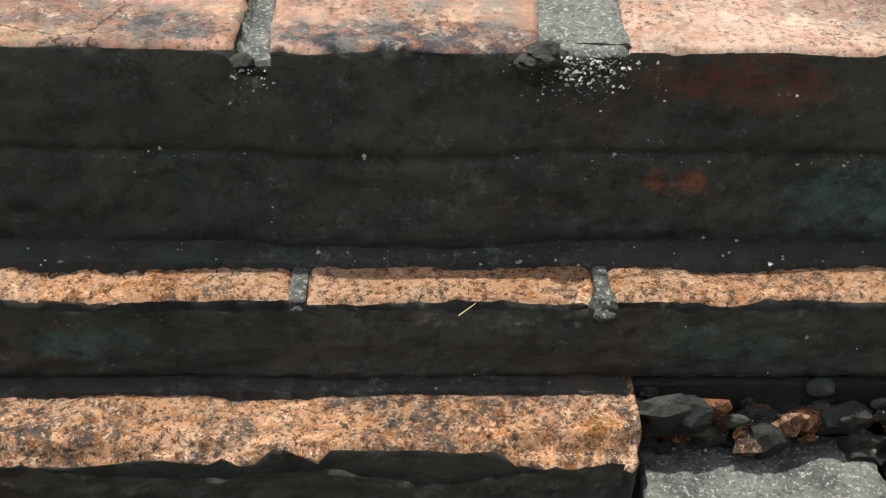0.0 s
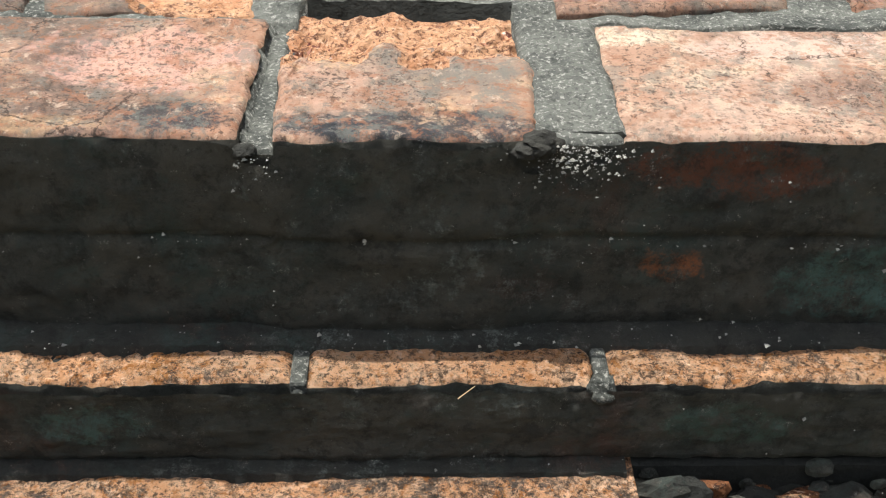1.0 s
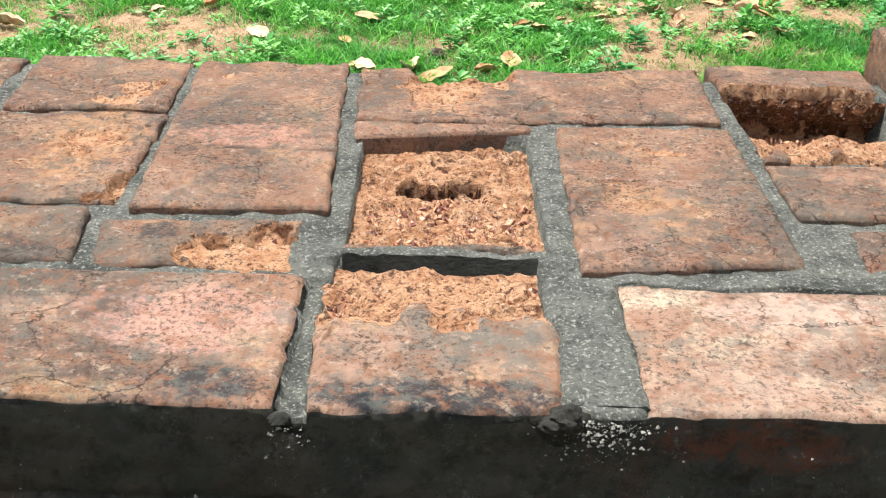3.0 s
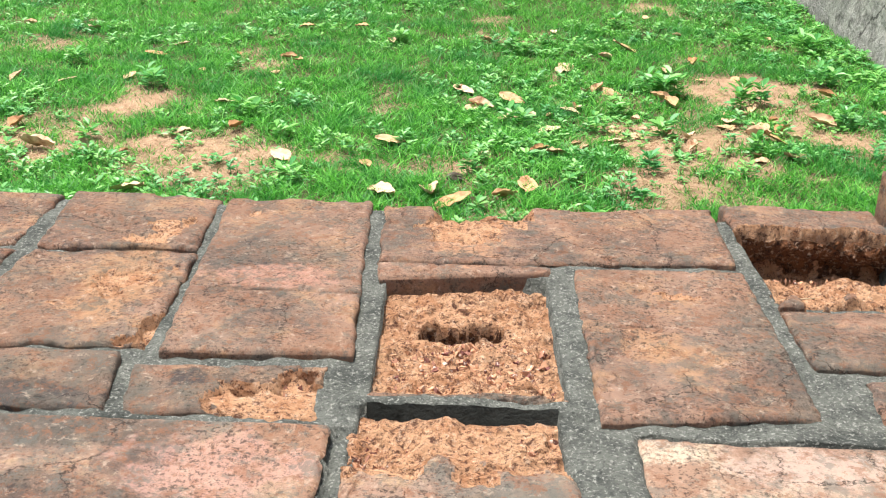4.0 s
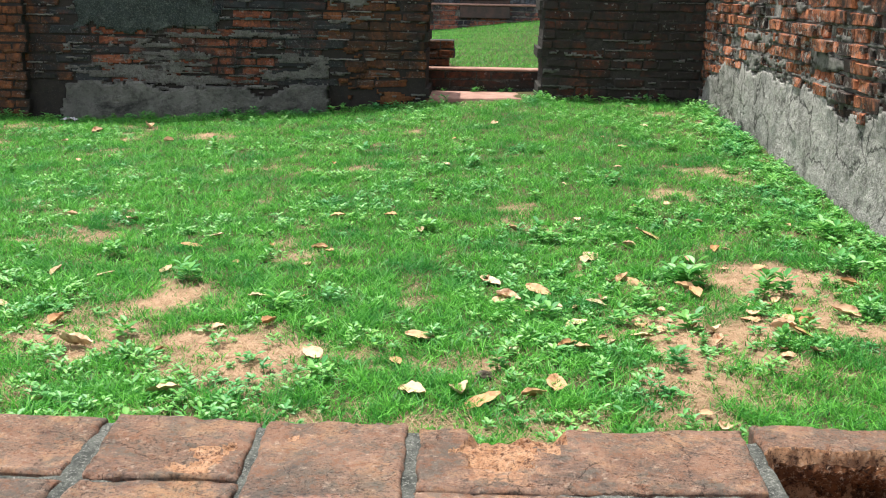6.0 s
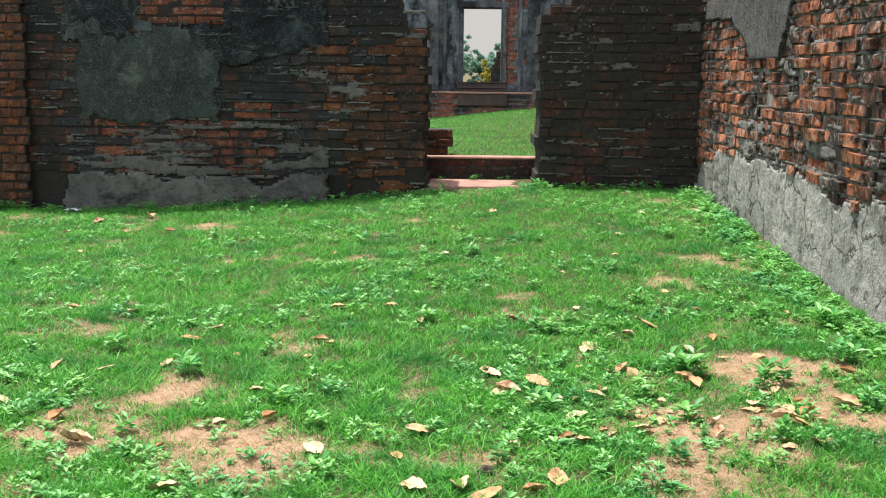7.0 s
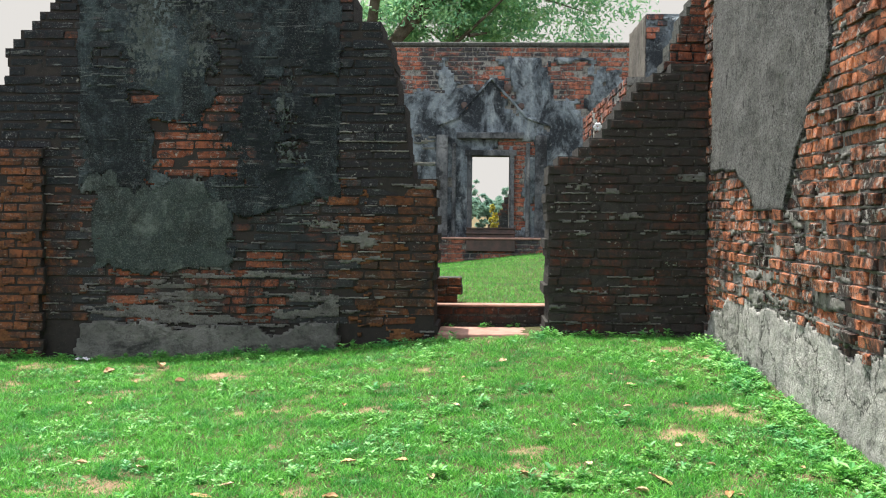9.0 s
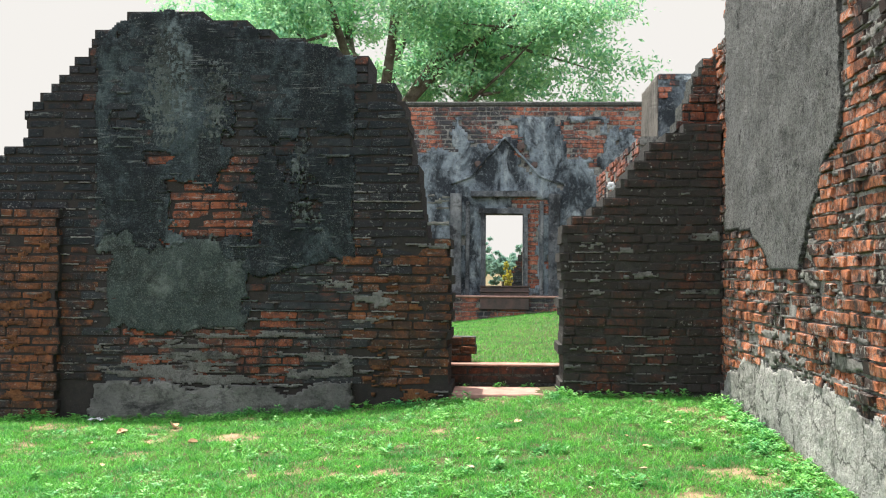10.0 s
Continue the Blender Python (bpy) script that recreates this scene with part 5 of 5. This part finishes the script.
    course_lines(wall, FRONT, (0, FAR, 0), 4.06, 4.42, 0.2, 2.4, -0.25, 0.20, 0.018, LIME, "thin pale lime lines along the courses", 134, None, 0.07)
    # pilaster strips at both ends
    strip = ruin_wall("pilaster", "brown brick pilaster on a ruined wall", FRONT, (0, FAR - 0.085, 0), 4.42, 5.02, -0.25, lambda u: 2.02 + 0.05 * fbm(u * 5, 1), 0.10, CORE_BROWN, lambda u, z: RUIN_BROWN, None, lambda u, z: True, 33, 0.008, 0.004)
    plaster(strip, FRONT, (0, FAR - 0.085, 0), 4.5, 4.98, -0.1, 1.95, lambda u, z: fbm(u * 3, z * 12, 92, 4) > 0.30, 0.009, BROWN_RENDER, "thin brown earth render over brick", 0.02, 0.012, "render")


def build_right_piece():
    wall = ruin_wall("wall_far_right", "soot-black ruined brick wall with a broken sloping top", FRONT, (0, FAR, 0), -2.19, -0.605, -0.2, lambda u: RIGHT_TOP(-u) + 0.03 * fbm(u * 4, 3, 1, 3), 0.75, CORE_BLACK,
                     lambda u, z: RUIN_BLACK, None, lambda u, z: z < 1.9, 35, 0.010, 0.006)
    plaster(wall, FRONT, (0, FAR, 0), -2.15, -0.65, 0.25, 2.2, lambda u, z: z < RIGHT_TOP(-u) - 0.15 and fbm(u * 1.2, z * 11, 50, 6) + 0.25 * fbm(u * 9, z * 16, 51, 3) > 0.52, 0.015, PLASTER_FOOT, "grey lime smears on black brick", 0.018, 0.006, "lime")
    course_lines(wall, FRONT, (0, FAR, 0), -2.15, -0.65, 0.2, 2.1, -0.2, 0.36, 0.018, PLASTER_FOOT, "broken lines of lime along the courses", 140, lambda u, z: z < RIGHT_TOP(-u) - 0.15)
    stub = steps_of([(1.80, 2.92), (1.83, 3.17), (1.93, 3.42), (2.06, 3.60), (2.19, 3.66)])
    ruin_wall("wall_stub", "broken stub of reddish brick above a black wall", FRONT, (0, FAR + 0.28, 0), -2.19, -1.78, 2.5, lambda u: stub(-u), 0.4, CORE_DARK, lambda u, z: RUIN_LIT, None, lambda u, z: True, 36, 0.02, 0.02)


def build_side_wall():
    lower = steps_of([(-1, 0.55), (4.49, 0.60), (6.5, 0.68), (7.8, 0.64), (8.6, 0.50), (9.2, 0.30)])
    left, right = steps_of([(1.4, 6.9), (1.5, 7.1), (1.62, 7.25), (1.80, 7.72), (1.84, 8.78), (5.4, 8.70)]), steps_of([(1.4, 6.5), (1.46, 6.16), (1.6, 6.06), (1.9, 5.85), (2.17, 5.6), (2.34, 5.2), (2.7, 5.22), (3.2, 5.28), (5.4, 5.2)])

    def coated(y, z):
        if z < lower(y) + 0.09 * fbm(y * 1.6, z * 2, 2, 6) + 0.02 * fbm(y * 9, z * 9, 4, 3):
            return True
        return z > 1.46 and right(z) + 0.05 * fbm(y * 3, z * 4, 5, 4) < y < left(z) + 0.05 * fbm(y * 3, z * 4, 7, 4)

    def top(y):
        return 5.2 if y < 8.9 else 3.75 + 0.2 * fbm(y * 9, 1)

    wall = ruin_wall("wall_right", "tall red brick ruin wall with patches of grey plaster", SIDE, (2.195, 0, 0), -0.9, 9.5, -0.45, top, 0.8, CORE_PALE, lambda u, z: RUIN_RED,
                     lambda u, z: not coated(u, z), lambda u, z: 3.9 < u < 9.2 and z < 3.2, 41, 0.018, 0.011, 0.25, 0.13)
    plaster(wall, SIDE, (2.195, 0, 0), 5.0, 9.2, 1.3, 5.15, lambda u, z: z > 1.3 and coated(u, z), 0.036, PLASTER_GREY, "large hanging patch of rough grey plaster", 0.022, 0.016)
    plaster(wall, SIDE, (2.195, 0, 0), 3.6, 9.2, 0.5, 4.6, lambda u, z: not coated(u, z) and fbm(u * 1.6, z * 11, 60, 6) + 0.35 * fbm(u * 12, z * 16, 61, 3) > (0.14 if z < lower(u) + 0.3 else 0.50), 0.022, LIME, "pale lime smeared over red brick", 0.018, 0.010, "lime")
    course_lines(wall, SIDE, (2.195, 0, 0), 3.6, 9.0, 0.5, 3.6, -0.45, 0.02, 0.014, LIME, "pale lime left in the bed joints", 150, lambda u, z: not coated(u, z), 0.13)
    plaster(wall, SIDE, (2.195, 0, 0), 1.5, 9.2, -0.15, 0.85, lambda u, z: z < 0.85 and coated(u, z), 0.024, SIDE_FOOT, "pale grey plaster footing with a torn edge", 0.018, 0.018)


def build_doorway():
    bm = bmesh.new()
    add_box(bm, (-0.50, 8.98, 0.05), (0.60, 9.70, 0.215), 0.012, 0.006)
    slab = part("threshold", bm, PINK_SLAB, None)
    tagged(slab, "worn pinkish threshold slab in the doorway", "threshold", kind="structure")
    sill = ruin_wall("wall_sill", "low dark brick step behind the doorway", FRONT, (0, 9.72, 0), -1.2, 1.2, 0.062, lambda u: 0.42, 0.5, CORE_DARK, lambda u, z: RUIN_BLACK, None, lambda u, z: True, 51)
    bm = bmesh.new()
    add_box(bm, (-1.2, 9.69, 0.428), (1.2, 9.93, 0.454), 0.010, 0.004)
    part("capping", bm, PINK_SLAB, sill, "pinkish worn capping slab")
    pile = ruin_wall("brick_pile", "small stack of old bricks on the step", FRONT, (0, 9.86, 0), 0.27, 0.62, 0.452, lambda u: 0.75 + 0.03 * fbm(u * 9, 1), 0.25, CORE_DARK, lambda u, z: RUIN_BROWN, None, lambda u, z: True, 52, 0.02, 0.015)
    pile["kind"], pile["category"] = "", "brick pile"
    # the passage wall past the doorway
    ruin_wall("wall_passage", "pale plastered side wall of the court behind", SIDE, (1.55, 0, 0), 10.35, 15.6, 0.3, lambda u: 2.93 + 0.05 * fbm(u * 3, 4), 0.5, CORE_PALE, lambda u, z: RUIN_FAR, lambda u, z: fbm(u * 1.4, z * 1.4, 3) > -0.45, lambda u, z: True, 53, 0.012, 0.008)


# ---------------------------------------------------------------- the far building
def build_far_building():
    Y = 19.5
    O = (0, Y, 0)

    def top(u):
        return 4.70 + 0.03 * fbm(u * 2, 1)

    def gone(u, z):
        x = -u
        return -0.27 < x < 0.47 and z < 2.56

    def coat(u, z):
        x = -u
        if gone(u, z) or z < 0.95:
            return False
        if z > 4.45 + 0.05 * fbm(u * 2, z * 2):
            return False
        return not (patch(x, z, -1.9, -0.9, 3.75, 4.6, 0.18, 3) or patch(x, z, 1.2, 2.0, 3.6, 4.4, 0.12, 4) or patch(x, z, -0.7, 0.3, 3.95, 4.6, 0.2, 6) or patch(x, z, 0.45, 0.75, 1.1, 2.6, 0.08, 7)
                    or patch(x, z, 2.1, 2.8, 4.2, 4.7, 0.1, 8)) and fbm(u * 1.3, z * 1.3, 12) > -0.42

    # wall pieces round the doorway
    def build(name, u0, u1, z0, fn, seed):
        w = ruin_wall(name, "grey plastered ruin front with bare red brick", FRONT, O, u0, u1, z0, fn, 0.8, CORE_PALE, lambda u, z: RUIN_FAR, lambda u, z: not coat(u, z), lambda u, z: -3 < u < 2, seed, 0.010, 0.006, ragged=0.0)
        plaster(w, FRONT, O, u0, u1, z0, 4.75, lambda u, z: coat(u, z) and z < fn(u) - 0.02, 0.028, PLASTER_BLUE, "blue-grey weathered plaster with dark streaks", 0.06, 0.012)
        return w

    build("wall_back_left", 0.27, 9.0, 0.2, top, 61)
    build("wall_back_right", -7.0, -0.47, 0.2, top, 62)
    build("wall_back_above", -0.47, 0.27, 2.57, top, 63)
    bm = bmesh.new()
    add_box(bm, (-9.0, Y - 0.03, 4.66), (7.0, Y + 0.83, 4.76), 0.02, 0.01)
    tagged(part("coping", bm, CORE_DARK, None), "dark mossy coping along the wall top", "coping", kind="structure")
    # plinth, steps, door surround
    plinth = ruin_wall("plinth", "low brick plinth under the far wall", FRONT, (0, Y - 0.30, 0), -3.0, 3.0, 0.2, lambda u: 0.92, 0.30, CORE_PALE, lambda u, z: RUIN_FAR, None, lambda u, z: True, 64, 0.012, 0.006)
    bm = bmesh.new()
    add_box(bm, (-3.0, Y - 0.34, 0.925), (3.0, Y + 0.0, 0.965), 0.01, 0.003)
    part("plinth_edge", bm, PINK_SLAB, plinth)
    stairs = empty("stairs", (0.1, Y - 0.3, 0.9), "dark worn brick steps up to the far doorway", "stairs", kind="structure")
    for k in range(3):
        bm = bmesh.new()
        add_box(bm, (-0.36 + 0.0, Y - 0.37 + 0.11 * k, 0.70 if k == 0 else 0.88 + 0.10 * (k - 1)), (0.58, Y - 0.05, 0.93 + 0.10 * k), 0.012, 0.004)
        ob = part("step", bm, STEP, stairs)
        ob.matrix_parent_inverse = Matrix.Translation((-0.1, -(Y - 0.3), -0.9))
        bm = bmesh.new()
        add_box(bm, (-0.38, Y - 0.39 + 0.11 * k, 0.932 + 0.10 * k), (0.60, Y - 0.27 + 0.11 * k, 0.955 + 0.10 * k), 0.006, 0.003)
        ob = part("tread", bm, PINK_SLAB if k == 0 else STEP, stairs)
        ob.matrix_parent_inverse = Matrix.Translation((-0.1, -(Y - 0.3), -0.9))
    frame_thing = empty("door_frame", (0.1, Y, 1.17), "weathered stone door surround with a projecting lintel", "door frame", kind="structure")
    for name, lo, hi in (("jamb", (-0.36, Y - 0.10, 1.0), (-0.27, Y + 0.2, 2.62)), ("jamb", (0.47, Y - 0.10, 1.0), (0.56, Y + 0.2, 2.62)), ("head", (-0.40, Y - 0.10, 2.55), (0.60, Y + 0.2, 2.66)),
                         ("lintel", (-0.56, Y - 0.16, 2.88), (0.73, Y + 0.05, 3.00)), ("pilaster_shaft", (-0.96, Y - 0.12, 0.96), (-0.74, Y + 0.02, 2.95)), ("pilaster_shaft", (0.96, Y - 0.12, 0.96), (1.18, Y + 0.02, 2.95)),
                         ("pilaster_shaft", (-0.66, Y - 0.07, 0.96), (-0.58, Y + 0.02, 2.80)), ("pilaster_shaft", (0.78, Y - 0.07, 0.96), (0.86, Y + 0.02, 2.80))):
        bm = bmesh.new()
        add_box(bm, lo, hi, 0.012, 0.006)
        ob = part(name, bm, PALE_STONE, frame_thing)
        ob.matrix_parent_inverse = Matrix.Translation((-0.1, -Y, -1.17))
    # remains of a pointed gable moulding above the lintel
    for a, b in (((-0.95, 3.15), (-0.55, 3.30)), ((-0.55, 3.30), (-0.20, 3.72)), ((-0.20, 3.72), (0.10, 4.05)), ((0.10, 4.05), (0.40, 3.72)), ((0.40, 3.72), (0.80, 3.30)), ((0.80, 3.30), (1.2, 3.15))):
        bm = bmesh.new()
        dx, dz = b[0] - a[0], b[1] - a[1]
        l = math.hypot(dx, dz)
        add_box(bm, (-l / 2, -0.05, -0.024), (l / 2, 0.05, 0.024), 0.008, 0.012)
        ob = part("gable_moulding", bm, PLASTER_BLUE, frame_thing)
        ob.matrix_parent_inverse = Matrix.Translation((-0.1, -Y, -1.17))
        ob.matrix_basis = Matrix.Translation(((a[0] + b[0]) / 2, Y - 0.03, (a[1] + b[1]) / 2)) @ Matrix.Rotation(-math.atan2(dz, dx), 4, "Y")
    for x, z, s in ((-0.16, 3.86, 0.07), (-0.42, 3.52, 0.07), (0.42, 3.88, 0.08), (0.68, 3.52, 0.07)):
        bm = bmesh.new()
        bmesh.ops.create_icosphere(bm, subdivisions=2, radius=s)
        for v in bm.verts:
            v.co = Vector((v.co.x, v.co.y * 0.4, v.co.z)) * (1 + 0.4 * fbm(v.co.x * 20, v.co.y * 20 + x, v.co.z * 20)) + Vector((x, Y - 0.045, z))
        ob = part("boss", bm, STEP, frame_thing)
        ob.matrix_parent_inverse = Matrix.Translation((-0.1, -Y, -1.17))
    # the tall pier that stands out to the right
    pier = ruin_wall("wall_pier", "tall grey plastered pier of the far ruin", FRONT, (0, 14.0, 0), -3.6, -2.28, 0.3, lambda u: 4.27, 1.75, PLASTER_BLUE, lambda u, z: RUIN_FAR, lambda u, z: fbm(u * 1.5, z * 1.5, 2) > 0.25, lambda u, z: True, 66, 0.012, 0.006, ragged=0.004)
    plaster(pier, FRONT, (0, 14.0, 0), -3.6, -2.29, 0.3, 4.2, lambda u, z: fbm(u * 1.5, z * 1.5, 2) <= 0.25, 0.02, PLASTER_BLUE, "dark grey plaster", 0.06)
    # this side has its own plaster, with sunlight put into the colour
    plaster(pier, SIDE, (2.28, 0, 0), 14.0, 15.75, 0.3, 4.25, lambda u, z: True, 0.012, PLASTER_PALE, "pale plaster tinted for the sunlit side", 0.07)
    # ruin and shrubs seen through the far doorway
    ruin_wall("wall_beyond", "dark broken brick pillar beyond the far doorway", FRONT, (0, 30.0, 0), -1.2, -0.40, 0.2, steps_of([(-1.2, 2.2), (-0.7, 2.05), (-0.55, 1.9), (-0.42, 1.5)]), 0.6, CORE_DARK, lambda u, z: RUIN_DARK, None, None, 67)


# ---------------------------------------------------------------- trees
def limb(verts, faces, a, b, ra, rb, rng, sides=7):
    """A bent tapered limb from a to b."""
    a, b = Vector(a), Vector(b)
    rows = 6
    way = (b - a).normalized()
    s = way.orthogonal().normalized()
    t = way.cross(s)
    bend = Vector((rng.uniform(-1, 1), rng.uniform(-1, 1), rng.uniform(-0.3, 0.6))) * (b - a).length * 0.09
    first = len(verts)
    for k in range(rows + 1):
        f = k / rows
        c = a.lerp(b, f) + bend * math.sin(math.pi * f)
        r = ra + (rb - ra) * f
        for j in range(sides):
            q = 2 * math.pi * j / sides
            verts.append(c + (s * math.cos(q) + t * math.sin(q)) * r * rng.uniform(0.9, 1.1))
    for k in range(rows):
        for j in range(sides):
            p = first + k * sides
            faces.append((p + j, p + (j + 1) % sides, p + sides + (j + 1) % sides, p + sides + j))


def build_tree(name, label, where, height, spread, seed, clusters, per, size, foliage, squash=0.8, lowest=0.3):
    rng = random.Random(seed)
    tree = empty(name, where, label, "tree")
    verts, faces, tips = [], [], []
    fork = height * lowest
    limb(verts, faces, (0, 0, -0.2), (0.1 * spread * rng.uniform(-1, 1), 0, fork), 0.035 * height, 0.026 * height, rng, 9)
    for k in range(9):
        a = k * 2.4 + rng.uniform(-0.3, 0.3)
        r = spread * rng.uniform(0.45, 0.8)
        b = Vector((math.cos(a) * r, math.sin(a) * r, height * rng.uniform(lowest + 0.15, 0.88)))
        limb(verts, faces, (0, 0, fork * rng.uniform(0.85, 1.0)), b, 0.013 * height, 0.004 * height, rng)
        tips.append(b)
        for j in range(4):
            c = b * rng.uniform(0.55, 0.95)
            d = c + Vector((rng.uniform(-1, 1), rng.uniform(-1, 1), rng.uniform(-0.4, 0.7))) * spread * 0.4
            limb(verts, faces, c, d, 0.004 * height, 0.001 * height, rng, 5)
            tips.append(d)
    under(new("trunk", mesh_of("trunk", verts, faces, BARK, True)), tree)
    lv, lf = [], []
    for k in range(clusters):
        tip = rng.choice(tips)
        c = tip + Vector((rng.gauss(0, 1), rng.gauss(0, 1), rng.gauss(0, squash))) * spread * 0.11
        r = spread * rng.uniform(0.03, 0.058)
        for j in range(per):
            p = c + Vector((rng.gauss(0, 1), rng.gauss(0, 1), rng.gauss(0, 0.6))) * r
            q = Euler((rng.gauss(0, 0.7), rng.gauss(0, 0.7), rng.uniform(0, 6.3))).to_matrix()
            s = size * rng.uniform(0.6, 1.3)
            i = len(lv)
            lv += [p + q @ Vector(w) * s for w in ((-1, 0, 0), (-0.1, 0.42, 0.12), (1, 0, 0), (-0.1, -0.42, 0.12))]
            lf += [(i, i + 1, i + 2), (i, i + 2, i + 3)]
    under(new("crown", mesh_of("crown", lv, lf, foliage)), tree)
    return tree


def build_trees():
    build_tree("tree", "large leafy green tree behind the far wall", (-3.4, 27.5, 0.44), 13.0, 6.3, 4, 660, 190, 0.075, FOLIAGE, 0.6, 0.36)
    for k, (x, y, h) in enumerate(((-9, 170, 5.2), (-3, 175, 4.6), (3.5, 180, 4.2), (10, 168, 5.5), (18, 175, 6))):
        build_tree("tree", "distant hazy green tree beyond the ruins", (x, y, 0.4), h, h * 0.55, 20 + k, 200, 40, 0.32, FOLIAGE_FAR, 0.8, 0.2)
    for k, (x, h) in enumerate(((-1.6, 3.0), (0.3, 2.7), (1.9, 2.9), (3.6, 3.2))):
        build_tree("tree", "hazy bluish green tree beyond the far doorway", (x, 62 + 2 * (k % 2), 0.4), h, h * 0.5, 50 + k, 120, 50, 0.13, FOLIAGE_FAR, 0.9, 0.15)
    build_tree("shrub", "tall bush with yellow leaves beyond the doorway", (0.34, 36, 0.44), 1.5, 0.32, 30, 60, 40, 0.06, YELLOW, 1.6, 0.1)["category"] = "shrub"


def build_small_things():
    bm = bmesh.new()
    for k in range(6):
        a = k * 1.047
        made = bmesh.ops.create_icosphere(bm, subdivisions=1, radius=0.022)["verts"]
        for v in made:
            v.co = Vector((v.co.x + 0.024 * math.cos(a), v.co.y * 0.6, v.co.z + 0.024 * math.sin(a)))
    ob = part("flower", bm, WHITE, None)
    ob.location = (1.09, FAR - 0.02, RIGHT_TOP(1.09) + 0.07)
    tagged(ob, "small white flower on the broken wall top", "flower")


def build_litter():
    bm = bmesh.new()
    bmesh.ops.create_grid(bm, x_segments=8, y_segments=6, size=0.07)
    for v in bm.verts:
        v.co.z = 0.02 + 0.03 * fbm(v.co.x * 25, v.co.y * 25, 3, 3)
    ob = part("plastic_scrap", bm, WHITE, None)
    ob.location = (-3.92, 8.62, ground_z(-3.92, 8.62) + 0.01)
    tagged(ob, "crumpled pale plastic scrap lying in the grass", "litter")
    bm = bmesh.new()
    bmesh.ops.create_icosphere(bm, subdivisions=3, radius=0.03)
    for v in bm.verts:
        v.co = Vector((v.co.x, v.co.y * 0.7, v.co.z * 0.6)) * (1 + 0.35 * fbm(v.co.x * 40, v.co.y * 40, v.co.z * 40))
    ob = part("seed_pod", bm, BARK, None)
    ob.location = (0.06, 1.66, ground_z(0.06, 1.66) + 0.014)
    tagged(ob, "dark dry seed pod lying on the grass", "seed pod")


def build_haze():
    """The pale hazy sky low over the horizon, far behind the ruins."""
    a = bpy.data.materials.new("pale_haze")
    a.use_nodes = True
    n, l = a.node_tree.nodes, a.node_tree.links
    glow = n.new("ShaderNodeEmission")
    glow.inputs["Color"].default_value, glow.inputs["Strength"].default_value = (1.0, 0.97, 0.93, 1), 0.285
    l.new(glow.outputs[0], n["Material Output"].inputs["Surface"])
    verts = [(600 * math.sin(q), 600 * math.cos(q), z) for q in np.linspace(-0.75, 0.75, 13) for z in (-30, 330)]
    faces = [(2 * k, 2 * k + 2, 2 * k + 3, 2 * k + 1) for k in range(12)]
    tagged(new("backdrop", mesh_of("backdrop", verts, faces, a)), "pale cream hazy sky over the horizon", "sky", kind="structure")


def build_sky_blocker():
    # invented wall behind the camera, there to cut sky light on the fronts
    bm = bmesh.new()
    add_box(bm, (-7.0, -4.0, -0.6), (3.0, -3.4, 2.3), 0.02)
    tagged(part("wall_behind", bm, PLASTER_BLACK, None), "plain blackened plaster wall added out of view to block sky light", "wall", kind="structure")


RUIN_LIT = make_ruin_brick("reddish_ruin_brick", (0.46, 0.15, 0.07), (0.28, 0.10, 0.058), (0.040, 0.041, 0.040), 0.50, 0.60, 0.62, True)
RUIN_BLACK = make_ruin_brick("black_ruin_brick", (0.27, 0.095, 0.05), (0.12, 0.052, 0.036), (0.048, 0.044, 0.040), 0.42, 0.55, 0.64)
PLASTER_FOOTGREY = make_plaster("stained_footing_plaster", (0.45, 0.45, 0.41), (0.33, 0.33, 0.30), (0.085, 0.085, 0.08), 0.57, 0.6, (0.46, 0.45, 0.42), 0.52, 0.05, 0.4)
LIME = make_plaster("pale_lime", (0.44, 0.43, 0.39), (0.31, 0.30, 0.27), (0.07, 0.07, 0.065), 0.54, 0.8, (0.46, 0.45, 0.41), 0.52)
PLASTER_FOOT = make_plaster("footing_plaster", (0.31, 0.31, 0.28), (0.20, 0.202, 0.185), (0.048, 0.05, 0.048), 0.53, 0.8, (0.36, 0.355, 0.33), 0.53)
STEP = make_plain("dark_step_stone", (0.07, 0.06, 0.055), (0.12, 0.08, 0.07), 6.0)
PALE_STONE = make_plaster("pale_weathered_stone", (0.12, 0.135, 0.15), (0.20, 0.21, 0.22), (0.03, 0.033, 0.037), 0.49, 0.4, (0.42, 0.43, 0.43), 0.55)

build_ground()
build_left_wall()
build_right_piece()
build_side_wall()
build_doorway()
build_far_building()
build_sky_blocker()
build_haze()
build_trees()
build_small_things()
build_litter()
build_twigs()
build_leaves()
build_weeds()
build_grass()
build_low_wall()
